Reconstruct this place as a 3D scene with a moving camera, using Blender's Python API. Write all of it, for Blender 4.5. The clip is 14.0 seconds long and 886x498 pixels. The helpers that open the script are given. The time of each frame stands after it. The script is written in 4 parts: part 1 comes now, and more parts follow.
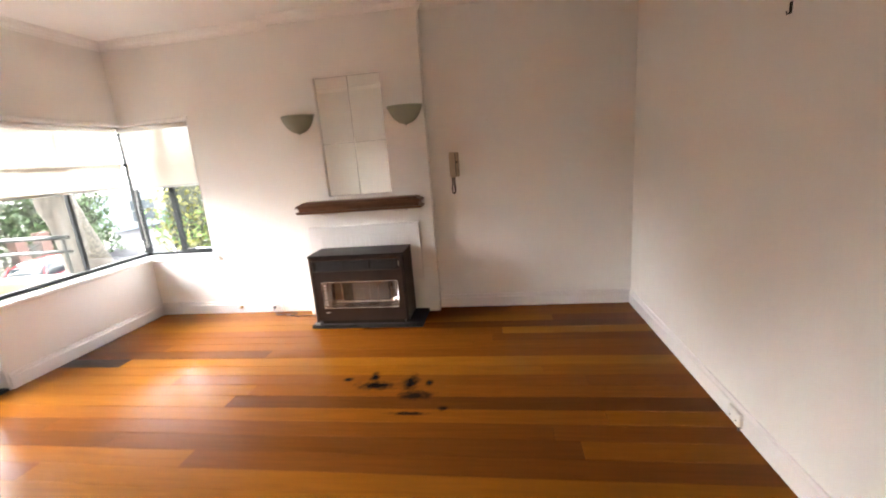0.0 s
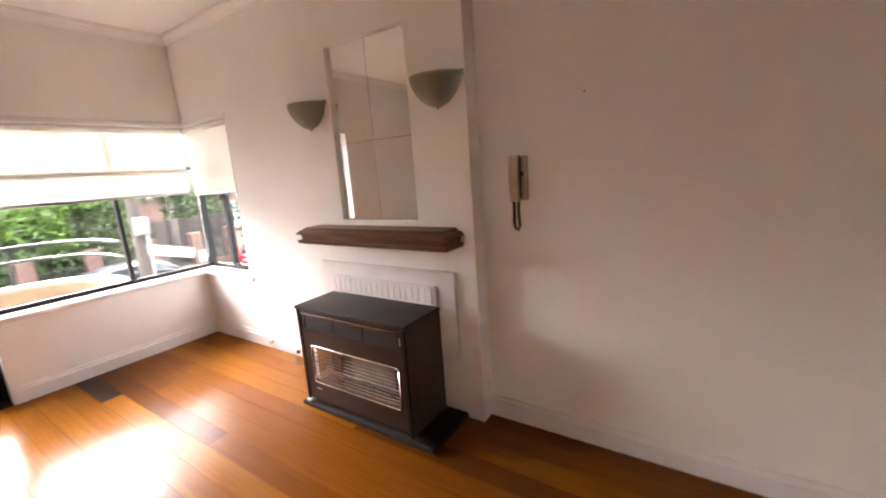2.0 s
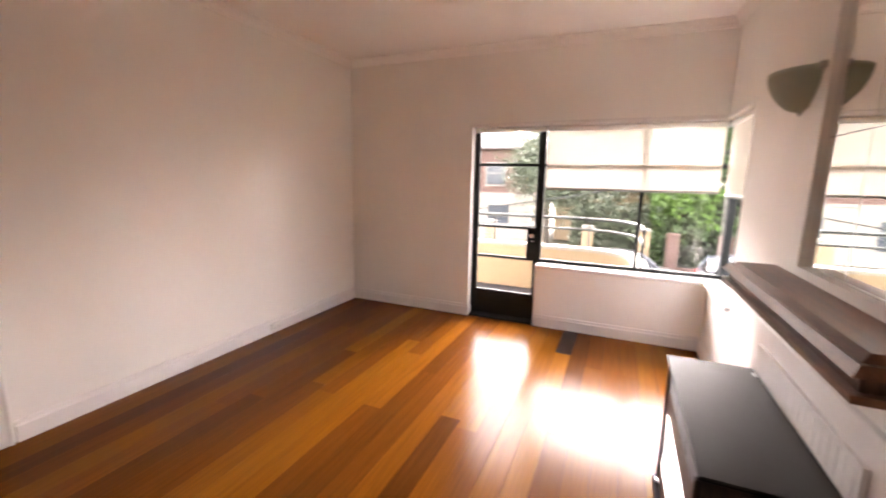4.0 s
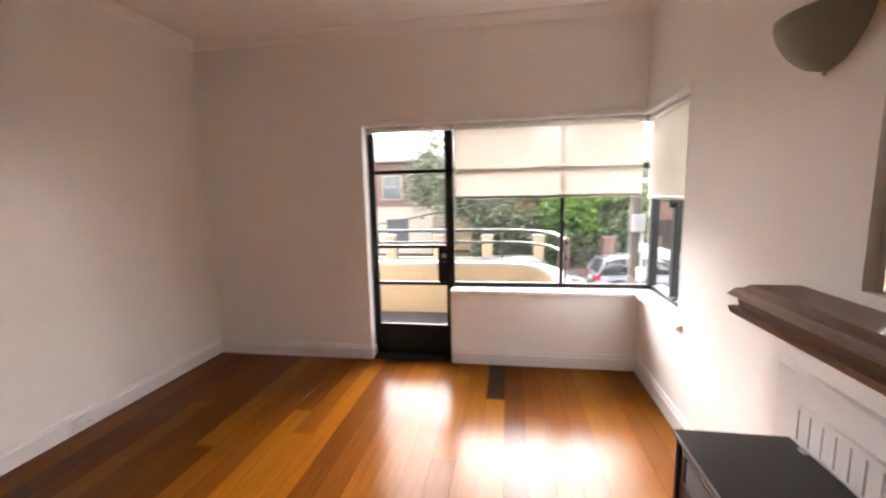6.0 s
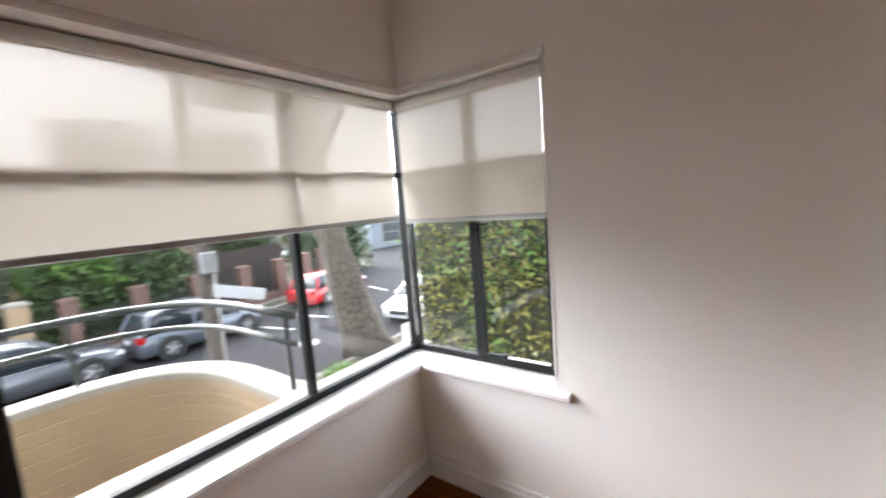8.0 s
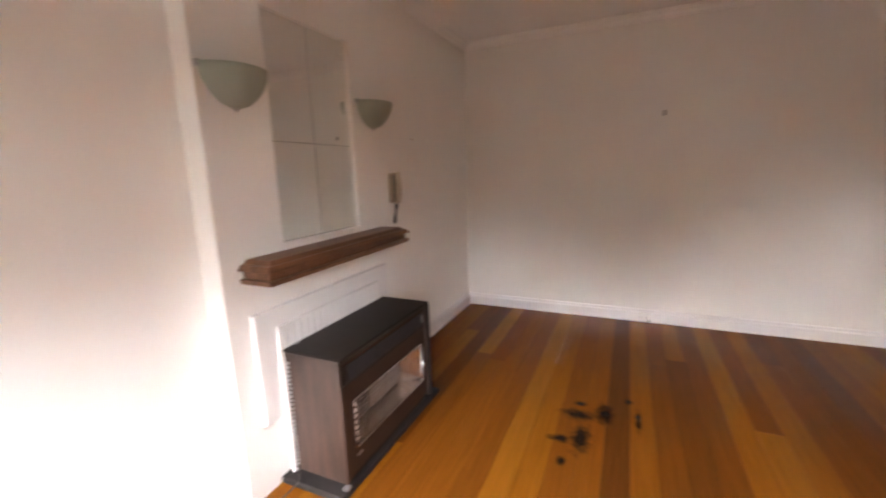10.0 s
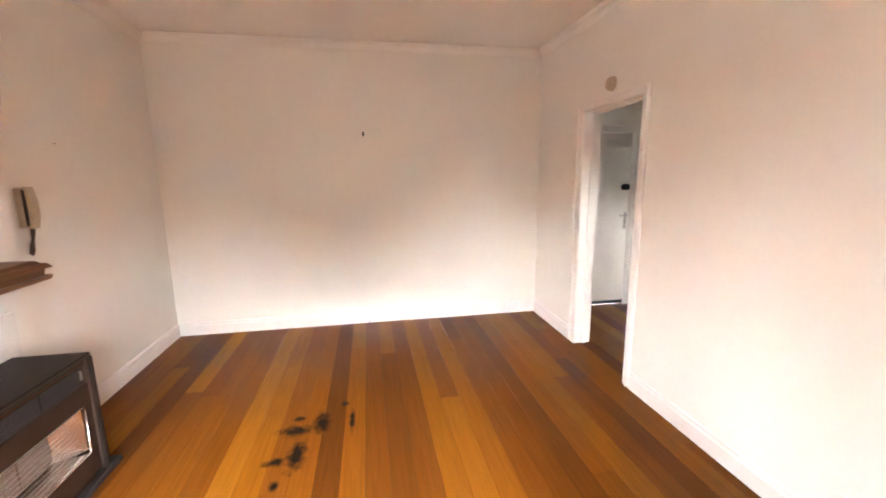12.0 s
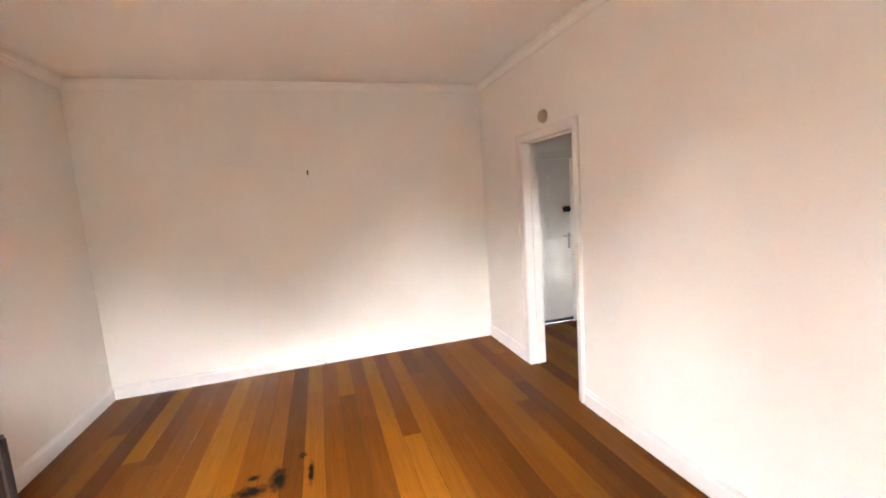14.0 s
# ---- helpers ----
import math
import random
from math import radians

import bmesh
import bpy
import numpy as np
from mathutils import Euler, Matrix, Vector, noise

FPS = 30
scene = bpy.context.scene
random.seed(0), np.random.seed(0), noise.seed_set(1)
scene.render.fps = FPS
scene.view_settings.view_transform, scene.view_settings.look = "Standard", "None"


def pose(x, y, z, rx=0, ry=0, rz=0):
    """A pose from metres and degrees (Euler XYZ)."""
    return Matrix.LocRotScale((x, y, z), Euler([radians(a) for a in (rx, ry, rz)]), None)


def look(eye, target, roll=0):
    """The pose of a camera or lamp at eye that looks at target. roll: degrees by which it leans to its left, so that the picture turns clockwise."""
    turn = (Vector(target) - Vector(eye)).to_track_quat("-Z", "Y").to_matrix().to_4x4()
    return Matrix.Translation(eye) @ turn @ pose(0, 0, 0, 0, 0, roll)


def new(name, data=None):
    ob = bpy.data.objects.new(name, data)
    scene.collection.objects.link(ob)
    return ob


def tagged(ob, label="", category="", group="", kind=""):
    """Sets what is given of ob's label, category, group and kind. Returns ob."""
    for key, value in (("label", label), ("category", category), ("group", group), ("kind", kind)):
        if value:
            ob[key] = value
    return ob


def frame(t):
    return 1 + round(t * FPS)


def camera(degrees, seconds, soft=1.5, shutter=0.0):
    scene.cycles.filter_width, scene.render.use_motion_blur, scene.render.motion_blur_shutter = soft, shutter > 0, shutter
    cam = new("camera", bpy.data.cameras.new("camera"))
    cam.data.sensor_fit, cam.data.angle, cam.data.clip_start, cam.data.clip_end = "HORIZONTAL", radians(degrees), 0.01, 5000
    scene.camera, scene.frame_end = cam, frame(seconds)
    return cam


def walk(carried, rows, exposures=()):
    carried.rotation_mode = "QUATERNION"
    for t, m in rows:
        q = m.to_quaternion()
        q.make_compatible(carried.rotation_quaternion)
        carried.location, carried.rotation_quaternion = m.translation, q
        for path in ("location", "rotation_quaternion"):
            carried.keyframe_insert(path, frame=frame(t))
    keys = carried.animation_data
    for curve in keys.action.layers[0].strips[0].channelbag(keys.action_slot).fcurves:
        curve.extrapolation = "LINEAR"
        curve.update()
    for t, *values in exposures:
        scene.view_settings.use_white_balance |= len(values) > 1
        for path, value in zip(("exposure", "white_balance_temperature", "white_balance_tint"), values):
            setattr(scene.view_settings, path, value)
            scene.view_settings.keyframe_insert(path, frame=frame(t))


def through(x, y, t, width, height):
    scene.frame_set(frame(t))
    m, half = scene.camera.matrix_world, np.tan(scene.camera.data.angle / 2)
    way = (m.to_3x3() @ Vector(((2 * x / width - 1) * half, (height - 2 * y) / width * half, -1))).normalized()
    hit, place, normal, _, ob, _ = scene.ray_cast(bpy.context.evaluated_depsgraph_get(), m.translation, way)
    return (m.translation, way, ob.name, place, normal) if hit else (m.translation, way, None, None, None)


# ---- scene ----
cam = camera(94.7, 14.0, soft=1.9, shutter=0.4)
EXPOSURES = [(0, 5.08, 6600, 15), (1.5, 5.06, 6900, 21), (2.5, 4.74, 6900, 24), (3.0, 4.7, 6950, 25), (3.7, 4.78, 7150, 27), (6.0, 4.36, 6950, 23), (7.0, 4.18, 6550, 19), (7.5, 3.8, 6400, 17), (8.0, 3.56, 6300, 17), (8.6, 3.54, 6350, 19), (9.2, 4.2, 6550, 21), (10.3, 4.85, 6650, 20), (11.3, 5.75, 6800, 19), (14, 5.7, 6500, 15)]
PATH = [
    (0, (3.859, -3.936, 1.525), (3.574, -2.008, 1.077), -4.6),
    (0.5, (3.904, -3.518, 1.509), (3.647, -1.582, 1.077), -6.0),
    (1, (4.015, -3.052, 1.501), (3.54, -1.16, 1.059), -6.4),
    (1.5, (4.164, -2.533, 1.526), (3.449, -0.714, 1.103), -5.1),
    (2, (4.307, -2.025, 1.507), (3.203, -0.403, 1.119), -4.2),
    (2.5, (4.371, -1.549, 1.499), (2.905, -0.24, 1.13), -2.6),
    (3, (4.313, -1.125, 1.539), (2.512, -0.336, 1.174), -2.5),
    (3.5, (4.307, -0.863, 1.522), (2.332, -0.825, 1.209), -0.0),
    (3.7, (4.27, -0.80, 1.53), (2.337, -1.186, 1.193), 1.0),
    (4.22, (4.204, -0.772, 1.527), (2.467, -1.707, 1.203), 0.7),
    (4.75, (4.121, -0.791, 1.521), (2.472, -1.877, 1.202), -0.1),
    (5.28, (3.951, -0.856, 1.515), (2.219, -1.802, 1.196), -0.8),
    (5.8, (3.63, -0.965, 1.512), (1.733, -1.513, 1.193), -1.1),
    (6, (3.433, -1.034, 1.495), (1.478, -1.357, 1.223), -1.2),
    (6.5, (2.874, -1.246, 1.497), (0.893, -1.11, 1.265), -1.4),
    (7, (2.369, -1.45, 1.51), (0.489, -0.8, 1.299), -1.9),
    (7.5, (1.903, -1.517, 1.505), (0.259, -0.404, 1.264), -2.7),
    (8, (1.437, -1.63, 1.523), (0.245, -0.041, 1.291), -4.5),
    (8.5, (1.107, -1.633, 1.517), (0.712, 0.3, 1.187), -4.8),
    (9, (0.867, -1.55, 1.465), (1.395, 0.35, 1.115), -3.0),
    (9.2, (0.819, -1.541, 1.487), (1.765, 0.178, 1.097), -2.5),
    (9.72, (0.740, -1.605, 1.519), (2.350, -0.481, 1.137), -1.9),
    (10.25, (0.704, -1.717, 1.557), (2.603, -1.210, 1.187), -1.5),
    (10.78, (0.694, -1.835, 1.587), (2.661, -1.792, 1.231), -0.7),
    (11.3, (0.694, -1.919, 1.6), (2.652, -2.128, 1.249), -0.4),
    (11.5, (0.697, -1.944, 1.597), (2.647, -2.206, 1.24), -0.3),
    (12, (0.722, -1.948, 1.593), (2.657, -2.298, 1.231), -0.6),
    (12.5, (0.746, -1.995, 1.594), (2.661, -2.464, 1.257), -1.9),
    (13, (0.744, -2.027, 1.63), (2.649, -2.55, 1.312), -3.0),
    (13.5, (0.725, -2.001, 1.646), (2.625, -2.559, 1.365), -3.8),
    (14, (0.695, -1.989, 1.648), (2.598, -2.554, 1.403), -3.9),
]
walk(cam, [(t, look(eye, target, roll)) for t, eye, target, roll in PATH], EXPOSURES)

# ---- sky and sun ----
world = bpy.data.worlds.new("world")
scene.world = world
world.use_nodes = True
wn, wl = world.node_tree.nodes, world.node_tree.links
sky = wn.new("ShaderNodeTexSky")
sky.sky_type, sky.sun_disc = "NISHITA", False
sky.sun_elevation, sky.sun_rotation = radians(38), radians(-83)
sky.air_density, sky.dust_density, sky.ozone_density = 1.0, 2.0, 1.0
pale = wn.new("ShaderNodeHueSaturation")
pale.inputs["Saturation"].default_value = 0.22
wl.new(sky.outputs[0], pale.inputs["Color"])
wl.new(pale.outputs[0], wn["Background"].inputs["Color"])
wn["Background"].inputs["Strength"].default_value = 0.15
sun = new("sun", bpy.data.lights.new("sun", "SUN"))
sun.data.energy, sun.data.angle, sun.data.color = 1.0, radians(100), (1, 0.97, 0.93)
sun.matrix_world = look((-12, 1.5, 9.5), (0, 0, 0))


# ---- materials ----
def material(name, colour, rough=0.5, metal=0.0, vary=0.06, scale=6.0, fine=90.0, bump=0.05, colour2=None, stretch=(1, 1, 1), coat=0.0, spec=0.5, island=False, sharp=0.2):
    """A painted, stone, metal or plastic surface: broad stains and fine grain in colour, roughness and relief."""
    m = bpy.data.materials.new(name)
    m.use_nodes = True
    n, l = m.node_tree.nodes, m.node_tree.links
    p = n["Principled BSDF"]
    co = n.new("ShaderNodeTexCoord")
    mp = n.new("ShaderNodeMapping")
    mp.inputs["Scale"].default_value = stretch
    l.new(co.outputs["Object"], mp.inputs["Vector"])
    broad, grain = n.new("ShaderNodeTexNoise"), n.new("ShaderNodeTexNoise")
    broad.inputs["Scale"].default_value, broad.inputs["Detail"].default_value = scale, 5
    grain.inputs["Scale"].default_value, grain.inputs["Detail"].default_value = fine, 3
    l.new(mp.outputs[0], broad.inputs["Vector"])
    l.new(mp.outputs[0], grain.inputs["Vector"])
    both = n.new("ShaderNodeMix")
    both.inputs[0].default_value = 0.35
    l.new(broad.outputs["Fac"], both.inputs[2])
    l.new(grain.outputs["Fac"], both.inputs[3])
    ramp = n.new("ShaderNodeValToRGB")
    c1 = colour
    c2 = colour2 or tuple(min(1, c * (1 + 2 * vary)) for c in colour)
    ramp.color_ramp.elements[0].position, ramp.color_ramp.elements[1].position = 0.5 - sharp, 0.5 + sharp
    ramp.color_ramp.elements[0].color = (*[c * (1 - vary) for c in c1], 1)
    ramp.color_ramp.elements[1].color = (*c2, 1)
    l.new(both.outputs[0], ramp.inputs[0])
    last = ramp.outputs[0]
    if island:
        geo, hsv, mr = n.new("ShaderNodeNewGeometry"), n.new("ShaderNodeHueSaturation"), n.new("ShaderNodeMapRange")
        mr.inputs[3].default_value, mr.inputs[4].default_value = 0.6, 1.5
        l.new(geo.outputs["Random Per Island"], mr.inputs[0])
        l.new(mr.outputs[0], hsv.inputs["Value"])
        l.new(last, hsv.inputs["Color"])
        last = hsv.outputs[0]
    l.new(last, p.inputs["Base Color"])
    rr = n.new("ShaderNodeMapRange")
    rr.inputs[3].default_value, rr.inputs[4].default_value = max(0.02, rough * 0.85), min(1, rough * 1.15)
    l.new(broad.outputs["Fac"], rr.inputs[0])
    l.new(rr.outputs[0], p.inputs["Roughness"])
    p.inputs["Metallic"].default_value = metal
    p.inputs["Specular IOR Level"].default_value = spec
    p.inputs["Coat Weight"].default_value = coat
    if bump:
        b = n.new("ShaderNodeBump")
        b.inputs["Strength"].default_value, b.inputs["Distance"].default_value = bump, 0.01
        l.new(both.outputs[0], b.inputs["Height"])
        l.new(b.outputs[0], p.inputs["Normal"])
    return m


def board_material():
    """Varnished hardwood boards: each its own tone, grain along x, and scorch marks burnt into the middle of the room."""
    m = bpy.data.materials.new("varnished_boards")
    m.use_nodes = True
    n, l = m.node_tree.nodes, m.node_tree.links
    p = n["Principled BSDF"]
    geo, info = n.new("ShaderNodeNewGeometry"), n.new("ShaderNodeObjectInfo")
    shift = n.new("ShaderNodeVectorMath")
    shift.operation = "MULTIPLY_ADD"
    comb = n.new("ShaderNodeCombineXYZ")
    for k in range(3):
        l.new(info.outputs["Random"], comb.inputs[k])
    l.new(comb.outputs[0], shift.inputs[0])
    shift.inputs[1].default_value = (37, 11, 5)
    l.new(geo.outputs["Position"], shift.inputs[2])
    mp = n.new("ShaderNodeMapping")
    mp.inputs["Scale"].default_value = (1.2, 26, 1)
    l.new(shift.outputs[0], mp.inputs["Vector"])
    grain = n.new("ShaderNodeTexNoise")
    grain.inputs["Scale"].default_value, grain.inputs["Detail"].default_value, grain.inputs["Distortion"].default_value = 2.2, 6, 0.6
    l.new(mp.outputs[0], grain.inputs["Vector"])
    tone = n.new("ShaderNodeValToRGB")
    e = tone.color_ramp.elements
    e[0].position, e[0].color = 0.0, (0.086, 0.027, 0.005, 1)
    e[1].position, e[1].color = 1.0, (0.235, 0.088, 0.009, 1)
    for at, c in ((0.15, (0.116, 0.036, 0.005)), (0.45, (0.158, 0.050, 0.006)), (0.8, (0.192, 0.066, 0.006))):
        k = e.new(at)
        k.color = (*c, 1)
    l.new(info.outputs["Random"], tone.inputs[0])
    gm = n.new("ShaderNodeMapRange")
    gm.inputs[1].default_value, gm.inputs[2].default_value, gm.inputs[3].default_value, gm.inputs[4].default_value = 0.3, 0.7, 0.86, 1.12
    l.new(grain.outputs["Fac"], gm.inputs[0])
    hsv = n.new("ShaderNodeHueSaturation")
    l.new(tone.outputs[0], hsv.inputs["Color"])
    l.new(gm.outputs[0], hsv.inputs["Value"])
    # scorch marks: ragged ellipses (x, y, half length, half width)
    ragged = n.new("ShaderNodeTexNoise")
    ragged.inputs["Scale"].default_value, ragged.inputs["Detail"].default_value = 22, 5
    l.new(geo.outputs["Position"], ragged.inputs["Vector"])
    total = None
    for x, y, a, b in SCORCH:
        sub, div, ln = n.new("ShaderNodeVectorMath"), n.new("ShaderNodeVectorMath"), n.new("ShaderNodeVectorMath")
        sub.operation, div.operation, ln.operation = "SUBTRACT", "DIVIDE", "LENGTH"
        l.new(geo.outputs["Position"], sub.inputs[0])
        sub.inputs[1].default_value = (x, y, 0)
        l.new(sub.outputs[0], div.inputs[0])
        div.inputs[1].default_value = (a, b, 1)
        l.new(div.outputs[0], ln.inputs[0])
        add = n.new("ShaderNodeMath")
        add.operation = "MULTIPLY_ADD"
        l.new(ragged.outputs["Fac"], add.inputs[0])
        add.inputs[1].default_value = 1.5
        l.new(ln.outputs["Value"], add.inputs[2])
        r = n.new("ShaderNodeMapRange")
        r.inputs[1].default_value, r.inputs[2].default_value, r.inputs[3].default_value, r.inputs[4].default_value = 1.15, 1.95, 1, 0
        l.new(add.outputs[0], r.inputs[0])
        if total is None:
            total = r.outputs[0]
        else:
            mx = n.new("ShaderNodeMath")
            mx.operation = "MAXIMUM"
            l.new(total, mx.inputs[0])
            l.new(r.outputs[0], mx.inputs[1])
            total = mx.outputs[0]
    burn = n.new("ShaderNodeMix")
    burn.data_type = "RGBA"
    l.new(total, burn.inputs[0])
    l.new(hsv.outputs[0], burn.inputs[6])
    burn.inputs[7].default_value = (0.012, 0.007, 0.005, 1)
    l.new(burn.outputs[2], p.inputs["Base Color"])
    wear = n.new("ShaderNodeTexNoise")
    wear.inputs["Scale"].default_value, wear.inputs["Detail"].default_value = 3.5, 5
    l.new(geo.outputs["Position"], wear.inputs["Vector"])
    rr = n.new("ShaderNodeMapRange")
    rr.inputs[1].default_value, rr.inputs[2].default_value, rr.inputs[3].default_value, rr.inputs[4].default_value = 0.3, 0.7, 0.17, 0.25
    l.new(wear.outputs["Fac"], rr.inputs[0])
    l.new(rr.outputs[0], p.inputs["Roughness"])
    p.inputs["Specular IOR Level"].default_value = 0.07
    b = n.new("ShaderNodeBump")
    b.inputs["Strength"].default_value, b.inputs["Distance"].default_value = 0.06, 0.004
    l.new(grain.outputs["Fac"], b.inputs["Height"])
    l.new(b.outputs[0], p.inputs["Normal"])
    return m


def glass_material(name, tint=(0.97, 0.99, 0.98), rough=0.0):
    m = bpy.data.materials.new(name)
    m.use_nodes = True
    n, l = m.node_tree.nodes, m.node_tree.links
    n.remove(n["Principled BSDF"])
    tr, gl, mix = n.new("ShaderNodeBsdfTransparent"), n.new("ShaderNodeBsdfGlossy"), n.new("ShaderNodeMixShader")
    tr.inputs[0].default_value, gl.inputs["Roughness"].default_value = (*tint, 1), rough
    mix.inputs[0].default_value = 0.035
    l.new(tr.outputs[0], mix.inputs[1])
    l.new(gl.outputs[0], mix.inputs[2])
    l.new(mix.outputs[0], n["Material Output"].inputs["Surface"])
    return m


def cloth_material(name, colour, through, open_part):
    """Woven screen cloth: reflects, lets diffuse light through, and is open between its threads."""
    m = bpy.data.materials.new(name)
    m.use_nodes = True
    n, l = m.node_tree.nodes, m.node_tree.links
    n.remove(n["Principled BSDF"])
    df, tl, tr = n.new("ShaderNodeBsdfDiffuse"), n.new("ShaderNodeBsdfTranslucent"), n.new("ShaderNodeBsdfTransparent")
    weave = n.new("ShaderNodeTexNoise")
    weave.inputs["Scale"].default_value, weave.inputs["Detail"].default_value = 5, 4
    co = n.new("ShaderNodeTexCoord")
    l.new(co.outputs["Object"], weave.inputs["Vector"])
    ramp = n.new("ShaderNodeValToRGB")
    ramp.color_ramp.elements[0].color = (*[c * 0.95 for c in colour], 1)
    ramp.color_ramp.elements[1].color = (*colour, 1)
    l.new(weave.outputs["Fac"], ramp.inputs[0])
    for s in (df, tl):
        l.new(ramp.outputs[0], s.inputs[0])
    a, b = n.new("ShaderNodeMixShader"), n.new("ShaderNodeMixShader")
    a.inputs[0].default_value, b.inputs[0].default_value = through, open_part
    l.new(df.outputs[0], a.inputs[1])
    l.new(tl.outputs[0], a.inputs[2])
    l.new(a.outputs[0], b.inputs[1])
    l.new(tr.outputs[0], b.inputs[2])
    l.new(b.outputs[0], n["Material Output"].inputs["Surface"])
    return m


SCORCH = ((3.25, -1.585, 0.13, 0.055), (3.19, -1.44, 0.06, 0.11), (2.95, -1.475, 0.14, 0.06), (3.245, -1.782, 0.125, 0.020), (3.45, -1.728, 0.034, 0.024), (2.91, -1.36, 0.04, 0.06), (3.32, -1.44, 0.03, 0.04), (2.72, -1.40, 0.04, 0.03))
BOARDS = board_material()
DARK_BOARD = material("dark_knotty_board", (0.026, 0.011, 0.006), 0.2, vary=0.4, scale=5, fine=50, bump=0.03, colour2=(0.050, 0.019, 0.008), stretch=(1, 12, 1), spec=0.1)
WALL = material("wall_paint", (0.885, 0.868, 0.828), 0.55, vary=0.02, scale=1.6, fine=160, bump=0.06)
CEIL = material("ceiling_paint", (0.90, 0.88, 0.85), 0.7, vary=0.02, scale=1.2, fine=120, bump=0.05)
TRIM = material("gloss_trim_paint", (0.83, 0.81, 0.79), 0.3, vary=0.03, scale=5, fine=70, bump=0.03)
SUBFLOOR = material("dark_gap", (0.03, 0.015, 0.008), 0.9)
STEEL = material("black_steel_paint", (0.010, 0.012, 0.013), 0.5, vary=0.2, scale=14, fine=120, bump=0.06, spec=0.2)
GLASS = glass_material("window_glass")
BLIND = cloth_material("blind_cloth", (0.82, 0.78, 0.68), 0.12, 0.02)
ALU = material("grey_aluminium", (0.42, 0.42, 0.42), 0.35, 0.8, vary=0.08)
CHROME = material("chrome", (0.75, 0.75, 0.75), 0.12, 1.0, vary=0.05, bump=0.0)
WOOD = material("stained_mantel_wood", (0.13, 0.055, 0.027), 0.4, vary=0.3, scale=3, fine=40, bump=0.12, colour2=(0.22, 0.10, 0.05), stretch=(1, 9, 9), sharp=0.12)
HEATER = material("heater_enamel", (0.016, 0.012, 0.010), 0.45, vary=0.15, scale=8, fine=150, bump=0.05, spec=0.2)
HEATFRONT = material("heater_front_enamel", (0.030, 0.017, 0.012), 0.45, vary=0.15, scale=8, fine=150, bump=0.04, spec=0.3)
HEATSIDE = material("heater_side_woodgrain", (0.032, 0.019, 0.014), 0.45, vary=0.3, scale=3, fine=40, bump=0.08, colour2=(0.060, 0.036, 0.027), stretch=(8, 8, 1), sharp=0.12)
LOUVRE = material("dark_louvre_enamel", (0.035, 0.034, 0.038), 0.4, vary=0.1, scale=8, fine=100, bump=0.02, spec=0.35)
HEARTH = material("dark_hearth_stone", (0.022, 0.019, 0.018), 0.7, vary=0.3, scale=9, fine=90, bump=0.15, spec=0.15)
MIRROR = material("mirror_silver", (0.86, 0.88, 0.86), 0.015, 1.0, vary=0.01, bump=0.0)
FROST = cloth_material("frosted_glass", (0.47, 0.51, 0.43), 0.35, 0.0)
BEIGE = material("aged_beige_plastic", (0.42, 0.34, 0.25), 0.45, vary=0.08, scale=20)
DARKPLASTIC = material("dark_brown_plastic", (0.035, 0.025, 0.02), 0.4, vary=0.1, scale=20)
WHITEPLASTIC = material("white_plastic", (0.80, 0.78, 0.74), 0.4, vary=0.03, scale=20, bump=0.0)


# ---- building blocks ----
ROOT = {}


def thing(name, loc, label, category, group="", kind=""):
    ob = new(name)
    ob.empty_display_size = 0.1
    ob.location = loc
    ROOT[ob] = Vector(loc)
    return tagged(ob, label, category, group, kind)


def part(name, bm, mat, parent=None, label="", smooth=False, off=None):
    """Links a bmesh, made in world places, as one mesh object under a thing or a part."""
    me = bpy.data.meshes.new(name)
    base = ROOT.get(parent, Vector()) if off is None else Vector(off)
    bmesh.ops.translate(bm, verts=bm.verts, vec=-base)
    bmesh.ops.recalc_face_normals(bm, faces=bm.faces)
    bm.to_mesh(me)
    bm.free()
    me.materials.append(mat)
    if smooth:
        for f in me.polygons:
            f.use_smooth = True
    ob = new(name, me)
    if parent is not None:
        ob.parent = parent
        ROOT[ob] = base
    elif off is not None:
        ob.location = off
        ROOT[ob] = Vector(off)
    if label:
        ob["label"] = label
    return ob


def box(x0, x1, y0, y1, z0, z1, bevel=0.0, bm=None, seg=1):
    bm = bm or bmesh.new()
    made = bmesh.ops.create_cube(bm, size=1)["verts"]
    for v in made:
        v.co = Vector(((x0 + x1) / 2 + v.co.x * (x1 - x0), (y0 + y1) / 2 + v.co.y * (y1 - y0), (z0 + z1) / 2 + v.co.z * (z1 - z0)))
    if bevel:
        edges = list({e for v in made for e in v.link_edges})
        bmesh.ops.bevel(bm, geom=edges, offset=bevel, segments=seg, affect="EDGES", clamp_overlap=True)
    return bm


def boxes(*rows, bevel=0.0):
    bm = bmesh.new()
    for r in rows:
        box(*r, bevel=bevel, bm=bm)
    return bm


def rod(a, b, r, r2=None, seg=12, bm=None, cap=True):
    bm = bm or bmesh.new()
    a, b = Vector(a), Vector(b)
    d = b - a
    m = Matrix.Translation((a + b) / 2) @ d.to_track_quat("Z", "Y").to_matrix().to_4x4()
    bmesh.ops.create_cone(bm, cap_ends=cap, segments=seg, radius1=r, radius2=r if r2 is None else r2, depth=d.length, matrix=m)
    return bm


